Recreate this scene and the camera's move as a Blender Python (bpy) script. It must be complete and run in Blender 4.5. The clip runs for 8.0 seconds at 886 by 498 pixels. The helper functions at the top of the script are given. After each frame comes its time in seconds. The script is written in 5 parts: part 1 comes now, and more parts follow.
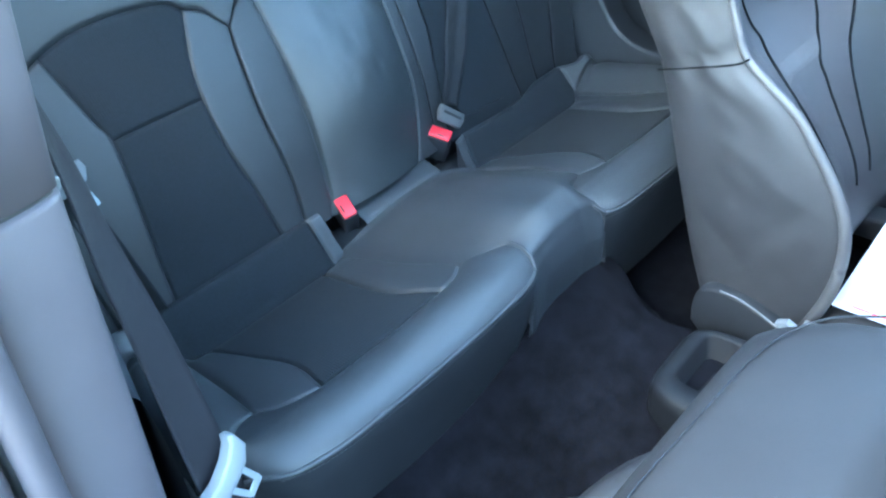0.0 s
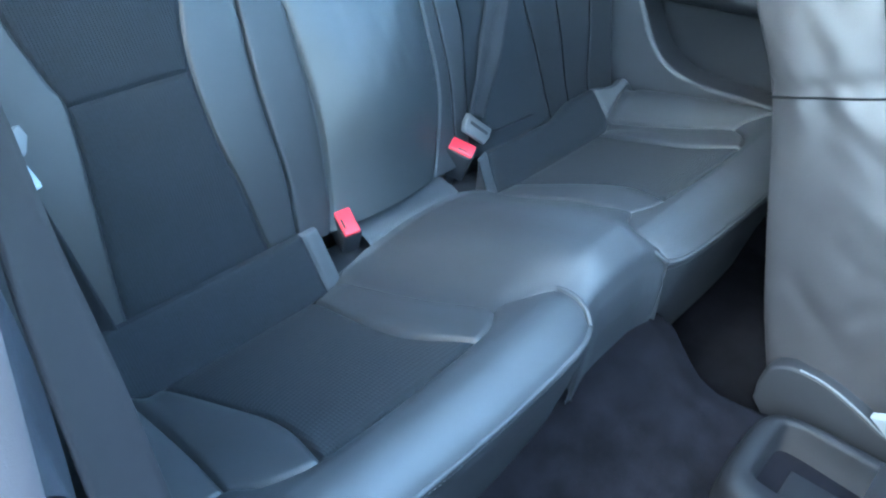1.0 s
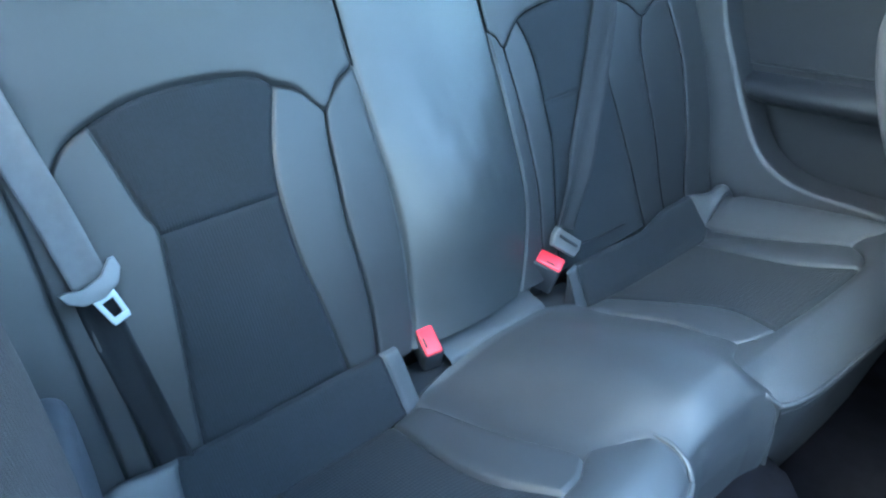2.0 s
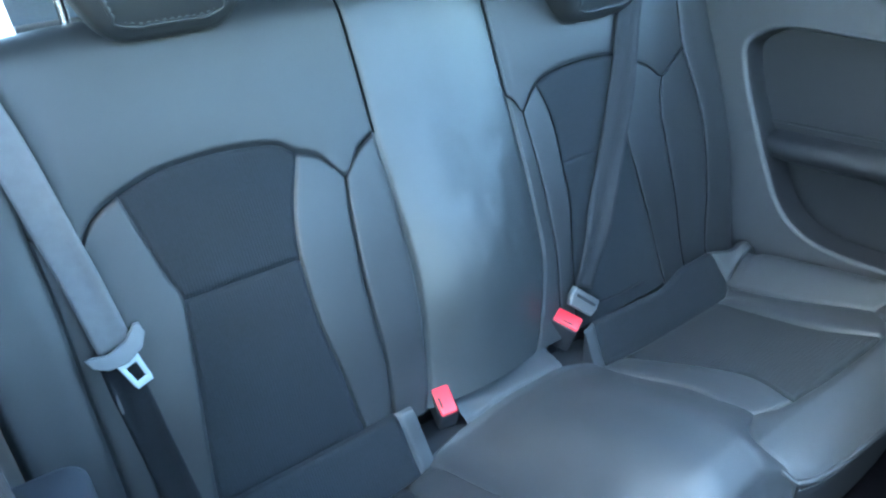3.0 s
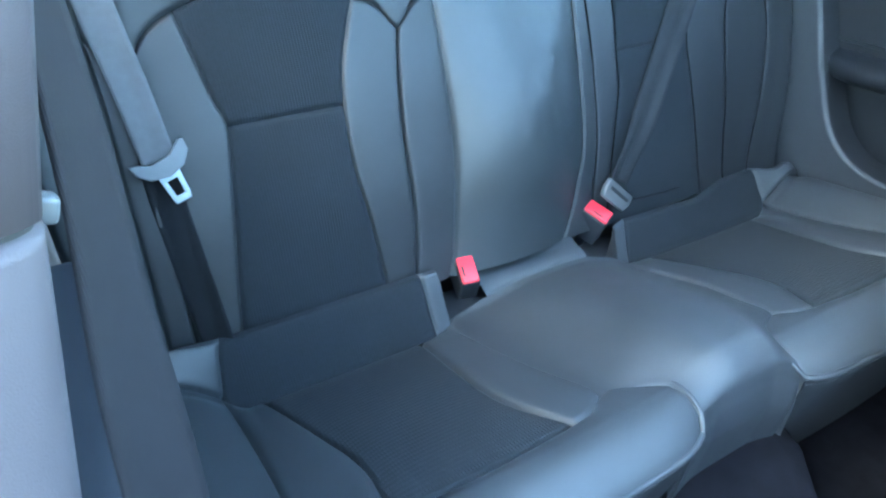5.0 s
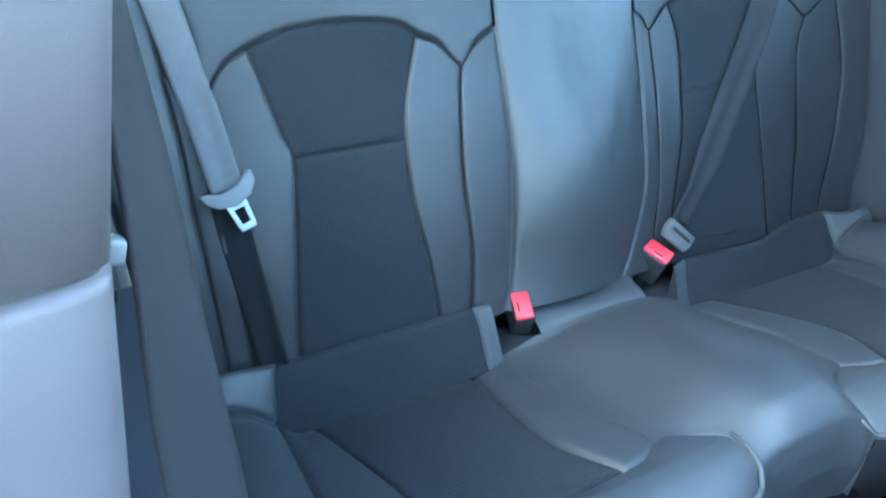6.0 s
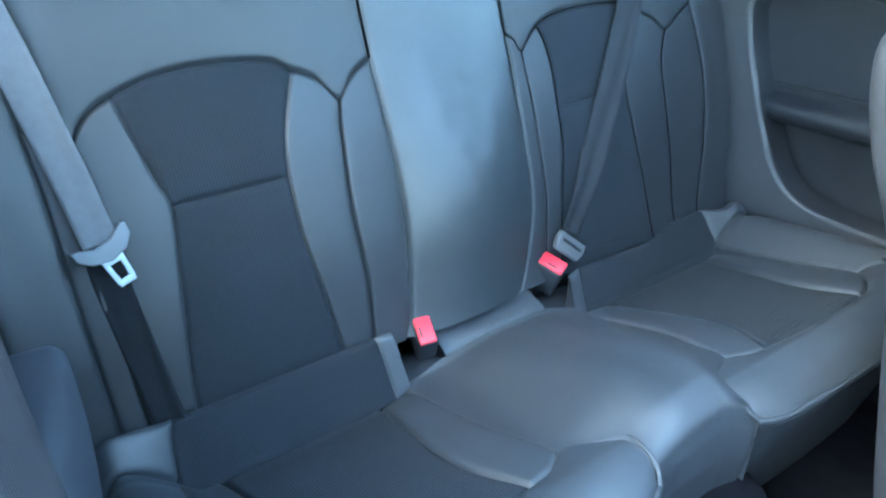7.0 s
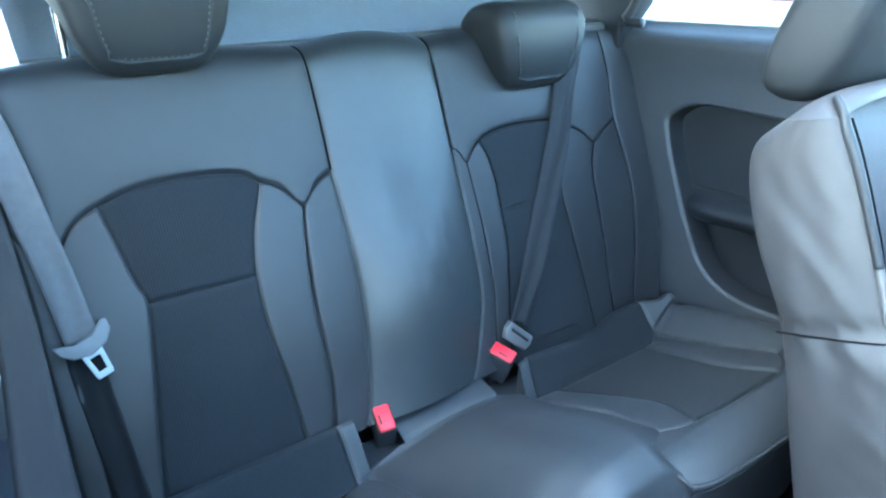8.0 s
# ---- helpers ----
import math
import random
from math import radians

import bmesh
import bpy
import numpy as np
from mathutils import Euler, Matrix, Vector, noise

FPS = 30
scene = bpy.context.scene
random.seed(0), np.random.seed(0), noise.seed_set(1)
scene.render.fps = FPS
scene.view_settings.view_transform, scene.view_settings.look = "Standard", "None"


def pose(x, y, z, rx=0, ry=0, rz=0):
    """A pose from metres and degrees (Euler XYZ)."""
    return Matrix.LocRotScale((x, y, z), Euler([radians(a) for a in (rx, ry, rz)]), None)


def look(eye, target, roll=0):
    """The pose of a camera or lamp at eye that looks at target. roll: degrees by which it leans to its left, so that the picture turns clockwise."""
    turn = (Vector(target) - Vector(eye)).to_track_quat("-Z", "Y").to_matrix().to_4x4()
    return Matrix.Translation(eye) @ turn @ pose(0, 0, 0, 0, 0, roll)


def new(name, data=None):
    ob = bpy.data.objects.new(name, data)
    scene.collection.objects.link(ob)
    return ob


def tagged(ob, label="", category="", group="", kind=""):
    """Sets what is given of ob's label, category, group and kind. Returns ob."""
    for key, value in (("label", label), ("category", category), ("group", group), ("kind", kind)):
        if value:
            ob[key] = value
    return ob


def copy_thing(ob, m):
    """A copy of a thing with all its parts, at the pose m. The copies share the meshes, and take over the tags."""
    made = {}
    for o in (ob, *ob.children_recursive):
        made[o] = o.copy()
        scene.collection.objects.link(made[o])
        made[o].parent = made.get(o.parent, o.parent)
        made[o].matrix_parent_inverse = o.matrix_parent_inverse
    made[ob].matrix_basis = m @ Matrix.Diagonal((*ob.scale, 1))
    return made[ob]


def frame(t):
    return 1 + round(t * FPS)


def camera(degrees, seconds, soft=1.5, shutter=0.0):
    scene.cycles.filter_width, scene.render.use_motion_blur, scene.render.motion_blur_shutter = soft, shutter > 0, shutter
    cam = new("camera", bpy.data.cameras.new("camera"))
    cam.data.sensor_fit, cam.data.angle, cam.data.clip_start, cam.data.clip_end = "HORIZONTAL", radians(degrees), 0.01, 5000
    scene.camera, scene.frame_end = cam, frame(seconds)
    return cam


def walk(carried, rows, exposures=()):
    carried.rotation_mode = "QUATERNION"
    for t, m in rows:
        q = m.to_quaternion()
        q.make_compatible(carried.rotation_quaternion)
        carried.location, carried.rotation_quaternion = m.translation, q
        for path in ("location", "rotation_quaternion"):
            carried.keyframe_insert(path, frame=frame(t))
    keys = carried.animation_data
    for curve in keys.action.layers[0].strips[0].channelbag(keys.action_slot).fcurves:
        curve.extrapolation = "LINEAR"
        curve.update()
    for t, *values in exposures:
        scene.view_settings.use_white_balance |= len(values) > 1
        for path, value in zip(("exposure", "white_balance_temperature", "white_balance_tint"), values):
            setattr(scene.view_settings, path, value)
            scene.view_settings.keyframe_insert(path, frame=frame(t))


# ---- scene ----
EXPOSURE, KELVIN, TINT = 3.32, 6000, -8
cam = camera(66.02, 8.0, soft=2.3)
PATH = [
    (0.0, (-0.6475, -0.5126, 0.9393), (-0.1579, 0.0948, 0.3137), -9.62),
    (0.3, (-0.6785, -0.4249, 0.8512), (-0.1635, 0.1537, 0.2188), -7.68),
    (0.5, (-0.6566, -0.3758, 0.8292), (-0.1307, 0.1719, 0.1784), -5.74),
    (0.7, (-0.6378, -0.3417, 0.8254), (-0.0941, 0.2050, 0.1886), -4.89),
    (1.0, (-0.6111, -0.3010, 0.8309), (-0.0540, 0.2668, 0.2250), -0.53),
    (1.5, (-0.5759, -0.2571, 0.8425), (-0.0613, 0.3643, 0.2518), -1.15),
    (2.0, (-0.5580, -0.2478, 0.8705), (-0.0553, 0.4449, 0.3534), -3.94),
    (2.2, (-0.5527, -0.2484, 0.8757), (-0.0539, 0.4624, 0.3798), -4.85),
    (3.3, (-0.5333, -0.2533, 0.9291), (-0.0560, 0.4911, 0.4622), -3.97),
    (3.5, (-0.5443, -0.2574, 0.9121), (-0.0519, 0.4901, 0.4663), -2.98),
    (4.0, (-0.5517, -0.2726, 0.9095), (-0.0316, 0.4560, 0.4637), -1.56),
    (4.2, (-0.5380, -0.2817, 0.8923), (-0.0217, 0.4057, 0.3815), -0.02),
    (4.5, (-0.5124, -0.2911, 0.8612), (0.0059, 0.3643, 0.3119), 1.02),
    (4.7, (-0.5269, -0.2854, 0.8557), (-0.0176, 0.3757, 0.3047), 2.21),
    (5.0, (-0.5774, -0.2849, 0.8472), (-0.1548, 0.4212, 0.2790), 1.31),
    (5.2, (-0.5843, -0.2865, 0.8478), (-0.2175, 0.4499, 0.2793), 0.17),
    (6.3, (-0.5533, -0.2883, 0.8622), (-0.1961, 0.4836, 0.3364), -0.10),
    (6.5, (-0.5381, -0.2848, 0.8658), (-0.1326, 0.4637, 0.3410), -0.54),
    (7.0, (-0.5384, -0.2994, 0.8697), (-0.0725, 0.4224, 0.3579), -1.08),
    (7.3, (-0.5481, -0.3188, 0.8813), (-0.0823, 0.4471, 0.4381), -2.30),
    (7.5, (-0.5720, -0.3227, 0.8931), (-0.0702, 0.4614, 0.5278), -2.42),
    (7.7, (-0.5780, -0.3586, 0.9010), (-0.0687, 0.4352, 0.5686), -2.74),
    (8.0, (-0.5826, -0.3876, 0.8966), (-0.0313, 0.3584, 0.5230), -0.84),
]
walk(cam, [(t, look(eye, target, roll)) for t, eye, target, roll in PATH],
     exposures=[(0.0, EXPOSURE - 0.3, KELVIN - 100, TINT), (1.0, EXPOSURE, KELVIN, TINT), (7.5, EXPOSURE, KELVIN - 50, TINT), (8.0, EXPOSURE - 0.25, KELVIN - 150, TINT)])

# ---- light: an open sky over a car park, hazy sun on the side of the open door ----
world = bpy.data.worlds.new("sky")
scene.world = world
world.use_nodes = True
wn = world.node_tree
sky = wn.nodes.new("ShaderNodeTexSky")
sky.sky_type = "NISHITA"
sky.sun_disc = False
sky.sun_elevation = radians(50)
sky.sun_rotation = radians(272)
wn.links.new(sky.outputs[0], wn.nodes["Background"].inputs[0])
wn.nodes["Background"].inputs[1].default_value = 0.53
sun_data = bpy.data.lights.new("sun", "SUN")
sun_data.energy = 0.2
sun_data.angle = radians(30)
sun_data.color = (0.82, 0.93, 1.0)
sun = new("sun", sun_data)
sun.matrix_world = look((-2.57, 0.09, 3.06), (0, 0, 0))


# ---- materials ----
def material(name, color, rough=0.5, metal=0.0, var=0.15, grain=60.0, bump=0.0, bump_scale=900.0, kind="noise",
             spec=0.5, stain=0.0, sheen=0.0, coat=0.0):
    m = bpy.data.materials.new(name)
    m.use_nodes = True
    t = m.node_tree
    b = t.nodes["Principled BSDF"]
    b.inputs["Metallic"].default_value = metal
    b.inputs["Specular IOR Level"].default_value = spec
    b.inputs["Sheen Weight"].default_value = sheen
    b.inputs["Sheen Roughness"].default_value = 0.5
    b.inputs["Coat Weight"].default_value = coat
    co = t.nodes.new("ShaderNodeTexCoord")
    n1 = t.nodes.new("ShaderNodeTexNoise")
    n1.inputs["Scale"].default_value = grain
    n1.inputs["Detail"].default_value = 5
    n2 = t.nodes.new("ShaderNodeTexNoise")
    n2.inputs["Scale"].default_value = grain / 9
    n2.inputs["Detail"].default_value = 3
    mix = t.nodes.new("ShaderNodeMath")
    mix.operation = "ADD"
    for n in (n1, n2):
        t.links.new(co.outputs["Object"], n.inputs["Vector"])
    t.links.new(n1.outputs["Fac"], mix.inputs[0])
    t.links.new(n2.outputs["Fac"], mix.inputs[1])
    ramp = t.nodes.new("ShaderNodeValToRGB")
    ramp.color_ramp.elements[0].position, ramp.color_ramp.elements[1].position = 0.3, 0.7
    lo = [max(0.0, c * (1 - var)) for c in color]
    hi = [min(1.0, c * (1 + var)) for c in color]
    ramp.color_ramp.elements[0].color = (*lo, 1)
    ramp.color_ramp.elements[1].color = (*hi, 1)
    half = t.nodes.new("ShaderNodeMath")
    half.operation = "MULTIPLY"
    half.inputs[1].default_value = 0.5
    t.links.new(mix.outputs[0], half.inputs[0])
    t.links.new(half.outputs[0], ramp.inputs[0])
    t.links.new(ramp.outputs[0], b.inputs["Base Color"])
    rr = t.nodes.new("ShaderNodeMapRange")
    rr.inputs["To Min"].default_value = max(0.02, rough - 0.08 - stain)
    rr.inputs["To Max"].default_value = min(1.0, rough + 0.08 + stain)
    rr.inputs["From Min"].default_value, rr.inputs["From Max"].default_value = 0.15, 0.85
    t.links.new(n2.outputs["Fac"], rr.inputs["Value"])
    t.links.new(rr.outputs[0], b.inputs["Roughness"])
    if bump:
        bm_ = t.nodes.new("ShaderNodeBump")
        bm_.inputs["Strength"].default_value = bump
        bm_.inputs["Distance"].default_value = 0.001
        if kind == "leather":
            tex = t.nodes.new("ShaderNodeTexVoronoi")
            tex.feature = "DISTANCE_TO_EDGE"
            tex.inputs["Scale"].default_value = bump_scale
            t.links.new(co.outputs["Object"], tex.inputs["Vector"])
            t.links.new(tex.outputs["Distance"], bm_.inputs["Height"])
        elif kind == "rib":
            # fine woven ribs: two crossed waves
            tex = t.nodes.new("ShaderNodeTexWave")
            tex.wave_type, tex.bands_direction = "BANDS", "X"
            tex.inputs["Scale"].default_value = bump_scale
            tex.inputs["Distortion"].default_value = 0.6
            tex2 = t.nodes.new("ShaderNodeTexWave")
            tex2.wave_type, tex2.bands_direction = "BANDS", "Z"
            tex2.inputs["Scale"].default_value = bump_scale * 1.7
            add = t.nodes.new("ShaderNodeMath")
            add.operation = "MULTIPLY"
            for x_ in (tex, tex2):
                t.links.new(co.outputs["Object"], x_.inputs["Vector"])
            t.links.new(tex.outputs["Fac"], add.inputs[0])
            t.links.new(tex2.outputs["Fac"], add.inputs[1])
            t.links.new(add.outputs[0], bm_.inputs["Height"])
        else:
            tex = t.nodes.new("ShaderNodeTexNoise")
            tex.inputs["Scale"].default_value = bump_scale
            tex.inputs["Detail"].default_value = 3
            t.links.new(co.outputs["Object"], tex.inputs["Vector"])
            t.links.new(tex.outputs["Fac"], bm_.inputs["Height"])
        t.links.new(bm_.outputs[0], b.inputs["Normal"])
    return m


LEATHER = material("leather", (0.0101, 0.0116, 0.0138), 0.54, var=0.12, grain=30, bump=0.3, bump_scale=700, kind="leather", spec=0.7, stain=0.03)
# LEATHER made paler and glossier: the cushion's stronger top light put into colour
LEATHER_LIT = material("lit_cushion_leather", (0.0172, 0.0205, 0.0248), 0.57, var=0.14, grain=26, bump=0.25, bump_scale=700, kind="leather", spec=0.9, stain=0.04)
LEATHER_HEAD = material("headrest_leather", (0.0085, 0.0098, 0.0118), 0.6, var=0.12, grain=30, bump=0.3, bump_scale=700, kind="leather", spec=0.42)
SEAM = material("sewn_seam", (0.004, 0.0045, 0.0055), 0.95, var=0.1, spec=0.05)
LEATHER_WORN = material("worn_leather", (0.0165, 0.0195, 0.0212), 0.45, var=0.24, grain=22, bump=0.22, bump_scale=700, kind="leather", spec=0.8, stain=0.04)
LEATHER_SIDE = material("leather_side", (0.031, 0.030, 0.032), 0.5, var=0.1, grain=30, bump=0.3, bump_scale=700, kind="leather")
LEATHER_FACE = material("seat_face_leather", (0.0195, 0.0187, 0.0215), 0.5, var=0.1, grain=30, bump=0.3, bump_scale=700, kind="leather")
LEATHER_PALE = material("pale_leather", (0.072, 0.069, 0.071), 0.5, var=0.1, grain=30, bump=0.3, bump_scale=700, kind="leather")
CLOTH = material("cloth", (0.0128, 0.0158, 0.0196), 0.85, var=0.22, grain=220, bump=0.55, bump_scale=80, kind="rib", spec=0.22, sheen=0.03)
PLASTIC = material("trim_plastic", (0.085, 0.087, 0.09), 0.55, var=0.08, grain=40, bump=0.25, bump_scale=1500)
PLASTIC_DARK = material("dark_plastic", (0.011, 0.0125, 0.016), 0.55, var=0.1, grain=40, bump=0.2, bump_scale=1500)
PILLAR_TRIM = material("pillar_trim", (0.068, 0.060, 0.069), 0.55, var=0.06, grain=30, bump=0.2, bump_scale=1500)
BLACK_TRIM = material("black_trim", (0.012, 0.013, 0.016), 0.6, var=0.1)
CARPET = material("carpet", (0.0062, 0.0063, 0.0085), 0.95, var=0.8, grain=34, bump=0.9, bump_scale=700, spec=0.05)
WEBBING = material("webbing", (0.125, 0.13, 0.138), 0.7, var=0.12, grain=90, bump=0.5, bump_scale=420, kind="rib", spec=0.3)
# near-black webbing; on the near strap's lower run it carries the shade
WEBBING_DARK_SHADE = material("dark_shade_webbing", (0.009, 0.0105, 0.014), 0.8, var=0.12, grain=90, bump=0.5, bump_scale=420, kind="rib", spec=0.3)
WEBBING_FRONT = material("front_webbing", (0.013, 0.0125, 0.017), 0.75, var=0.12, grain=90, bump=0.5, bump_scale=420, kind="rib", spec=0.3)
WEBBING_FAR = material("far_webbing", (0.019, 0.0205, 0.024), 0.75, var=0.14, grain=90, bump=0.5, bump_scale=420, kind="rib", spec=0.3)
RED = material("red_plastic", (0.75, 0.03, 0.05), 0.4, var=0.06)
BLADE = material("tongue_steel", (0.36, 0.41, 0.44), 0.45, metal=0.6, var=0.05)
CHROME = material("chrome", (0.75, 0.77, 0.8), 0.2, metal=1.0, var=0.04)
TONGUE_GREY = material("grey_plastic", (0.12, 0.13, 0.14), 0.45, var=0.06)
WHITE = material("white_plastic", (0.19, 0.205, 0.22), 0.4, var=0.05)
PAPER = material("paper", (0.38, 0.38, 0.42), 0.8, var=0.03)
THREAD = material("thread", (0.062, 0.067, 0.073), 0.7)
RUBBER = material("rubber_seal", (0.05, 0.052, 0.06), 0.5, var=0.1)
HEADLINER = material("headliner", (0.06, 0.062, 0.065), 0.95, var=0.06, grain=200, bump=0.3)
BODY_PAINT = material("body_paint", (0.16, 0.17, 0.19), 0.3, var=0.03, coat=0.5)
GROUND_MAT = material("car_park_ground", (0.24, 0.23, 0.21), 0.9, var=0.12, grain=3.0, bump=0.4, bump_scale=40)
RED_PAINT = material("red_car_paint", (0.55, 0.03, 0.05), 0.25, var=0.03, coat=0.6)
BLUE_PAINT = material("blue_car_paint", (0.05, 0.12, 0.35), 0.25, var=0.03, coat=0.6)
CAR_GLASS = material("dark_car_glass", (0.02, 0.025, 0.03), 0.06, var=0.05)
GREY_PAINT = material("grey_car_paint", (0.3, 0.31, 0.32), 0.3, var=0.03, coat=0.5)
PLATE = material("plate_white", (0.75, 0.75, 0.72), 0.5)

GLASS = bpy.data.materials.new("window_glass")
GLASS.use_nodes = True
gt = GLASS.node_tree
gb = gt.nodes["Principled BSDF"]
gb.inputs["Transmission Weight"].default_value = 1.0
gb.inputs["Roughness"].default_value = 0.0
gb.inputs["IOR"].default_value = 1.01
gb.inputs["Base Color"].default_value = (0.93, 0.96, 0.95, 1)
gn = gt.nodes.new("ShaderNodeTexNoise")
gn.inputs["Scale"].default_value = 12
gr = gt.nodes.new("ShaderNodeMapRange")
gr.inputs["To Max"].default_value = 0.02
gt.links.new(gn.outputs["Fac"], gr.inputs["Value"])
gt.links.new(gr.outputs[0], gb.inputs["Roughness"])


# ---- small mesh tools ----
def thing(name, label, category, group="", kind="", at=(0, 0, 0)):
    ob = new(name)
    ob.location = at
    return tagged(ob, label, category, group, kind)


def part(name, bm, mat, parent=None, label="", smooth=True):
    me = bpy.data.meshes.new(name)
    bmesh.ops.recalc_face_normals(bm, faces=bm.faces)
    bm.to_mesh(me)
    bm.free()
    if smooth:
        for p in me.polygons:
            p.use_smooth = True
    me.materials.append(mat)
    ob = new(name, me)
    if parent is not None:
        ob.parent = parent
        ob.matrix_parent_inverse = Matrix.Translation(-parent.location)
    return tagged(ob, label)


def crom(points, n):
    """A smooth curve through the points, evenly spaced along its length."""
    p = np.array(points, float)
    if len(p) == 2:
        return p[0] + np.linspace(0, 1, n)[:, None] * (p[1] - p[0])
    ext = np.vstack([2 * p[0] - p[1], p, 2 * p[-1] - p[-2]])
    out = []
    for i in range(len(p) - 1):
        a, b, c, d = ext[i:i + 4]
        s = np.linspace(0, 1, 24, endpoint=False)[:, None]
        out.append(0.5 * (2 * b + (c - a) * s + (2 * a - 5 * b + 4 * c - d) * s ** 2 + (3 * b - a - 3 * c + d) * s ** 3))
    out = np.vstack(out + [p[-1:]])
    l = np.concatenate([[0], np.cumsum(np.linalg.norm(np.diff(out, axis=0), axis=1))])
    q = np.linspace(0, l[-1], n)
    return np.stack([np.interp(q, l, out[:, k]) for k in range(p.shape[1])], 1)


def knots(n, dense=0.75):
    """Parameters from 0 to 1, denser towards both ends."""
    u = np.linspace(0, 1, n)
    return (1 - dense) * u + dense * (u * u * (3 - 2 * u))


def at_knots(points, k):
    c = crom(points, 400)
    return np.stack([np.interp(k, np.linspace(0, 1, 400), c[:, j]) for j in range(c.shape[1])], 1)


def sheet_bm(co, thick=0.0):
    """A mesh from a grid of places (rows, columns, 3)."""
    bm = bmesh.new()
    r, c = co.shape[:2]
    vs = [[bm.verts.new(co[i, j]) for j in range(c)] for i in range(r)]
    for i in range(r - 1):
        for j in range(c - 1):
            try:
                bm.faces.new((vs[i][j], vs[i][j + 1], vs[i + 1][j + 1], vs[i + 1][j]))
            except ValueError:
                pass
    if thick:
        top = list(bm.faces)
        bmesh.ops.recalc_face_normals(bm, faces=top)
        bmesh.ops.solidify(bm, geom=top, thickness=thick)
    return bm


def panel(surface, front, right, back, left, nu=36, nv=48, puff=0.006, edges=(0.006, 0.006, 0.006, 0.006), width=0.0034, flip=1, wrinkle=None, round_=4, belly=None):
    """An upholstered panel. Its four border curves lie in the flat plan (x, v) of a surface; it swells between
    them and dips into the seams. front and back run from left to right, left and right from front to back."""
    ku, kv = knots(nu), knots(nv)
    f, b = at_knots(front, ku), at_knots(back, ku)
    l, r = at_knots(left, kv), at_knots(right, kv)
    U, V = ku[None, :, None], kv[:, None, None]
    flat = ((1 - V) * f[None] + V * b[None] + (1 - U) * l[:, None] + U * r[:, None]
            - ((1 - U) * (1 - V) * f[0] + U * (1 - V) * f[-1] + (1 - U) * V * b[0] + U * V * b[-1]))
    base = surface(flat[..., 0], flat[..., 1])
    du = np.gradient(base, axis=1)
    dv = np.gradient(base, axis=0)
    nrm = np.cross(du, dv)
    nrm /= np.maximum(np.linalg.norm(nrm, axis=2, keepdims=True), 1e-9)
    lu = np.concatenate([np.zeros((nv, 1)), np.cumsum(np.linalg.norm(np.diff(base, axis=1), axis=2), axis=1)], 1)
    lv = np.concatenate([np.zeros((1, nu)), np.cumsum(np.linalg.norm(np.diff(base, axis=0), axis=2), axis=0)], 0)
    dist = (lv, lu[:, -1:] - lu, lv[-1:] - lv, lu)
    fu, fv = 1 - np.abs(2 * ku - 1) ** round_, 1 - (2 * kv - 1) ** 4
    if not edges[0]:
        fv = np.where(kv < 0.5, 1, fv)
    if not edges[2]:
        fv = np.where(kv > 0.5, 1, fv)
    if not edges[1]:
        fu = np.where(ku > 0.5, 1, fu)
    if not edges[3]:
        fu = np.where(ku < 0.5, 1, fu)
    off = puff * fu[None] * fv[:, None]
    if belly:
        off = off + belly[0] * np.exp(-((flat[..., 1] - belly[1]) / belly[2]) ** 2) * fu[None]
    for d, g in zip(dist, edges):
        off = off - 0.8 * g * np.exp(-(d / width) ** 2)
    if wrinkle:
        amp, scale, v0, v1 = wrinkle
        fade = np.clip((flat[..., 1] - v0) / 0.08, 0, 1) * np.clip((v1 - flat[..., 1]) / 0.08, 0, 1)
        bump = np.array([[noise.noise((x * scale * 1.1, v * scale * 0.8, 2.0)) + 0.5 * noise.noise((x * scale * 2.3, v * scale * 1.9, 5.0)) for x, v in row] for row in flat])
        off = off + amp * fade * bump * fu[None]
    return sheet_bm(base + flip * nrm * off[..., None])


def tube(points, radius, n=120, sides=10, closed=False):
    """A round bar along a smooth curve; radius may be a list of two."""
    c = crom(points, n)
    bm = bmesh.new()
    rings = []
    up = Vector((0, 0, 1))
    for i in range(n):
        d = Vector(c[min(i + 1, n - 1)] - c[max(i - 1, 0)]).normalized()
        a = d.cross(up)
        if a.length < 1e-3:
            a = d.cross(Vector((1, 0, 0)))
        a.normalize()
        b = d.cross(a)
        rr = radius if not isinstance(radius, (tuple, list)) else radius[0] + (radius[1] - radius[0]) * i / (n - 1)
        rings.append([bm.verts.new(Vector(c[i]) + rr * (math.cos(t) * a + math.sin(t) * b)) for t in np.linspace(0, 2 * math.pi, sides, endpoint=False)])
    for i in range(n - 1):
        for j in range(sides):
            bm.faces.new((rings[i][j], rings[i][(j + 1) % sides], rings[i + 1][(j + 1) % sides], rings[i + 1][j]))
    bm.faces.new(rings[0])
    bm.faces.new(rings[-1][::-1])
    return bm


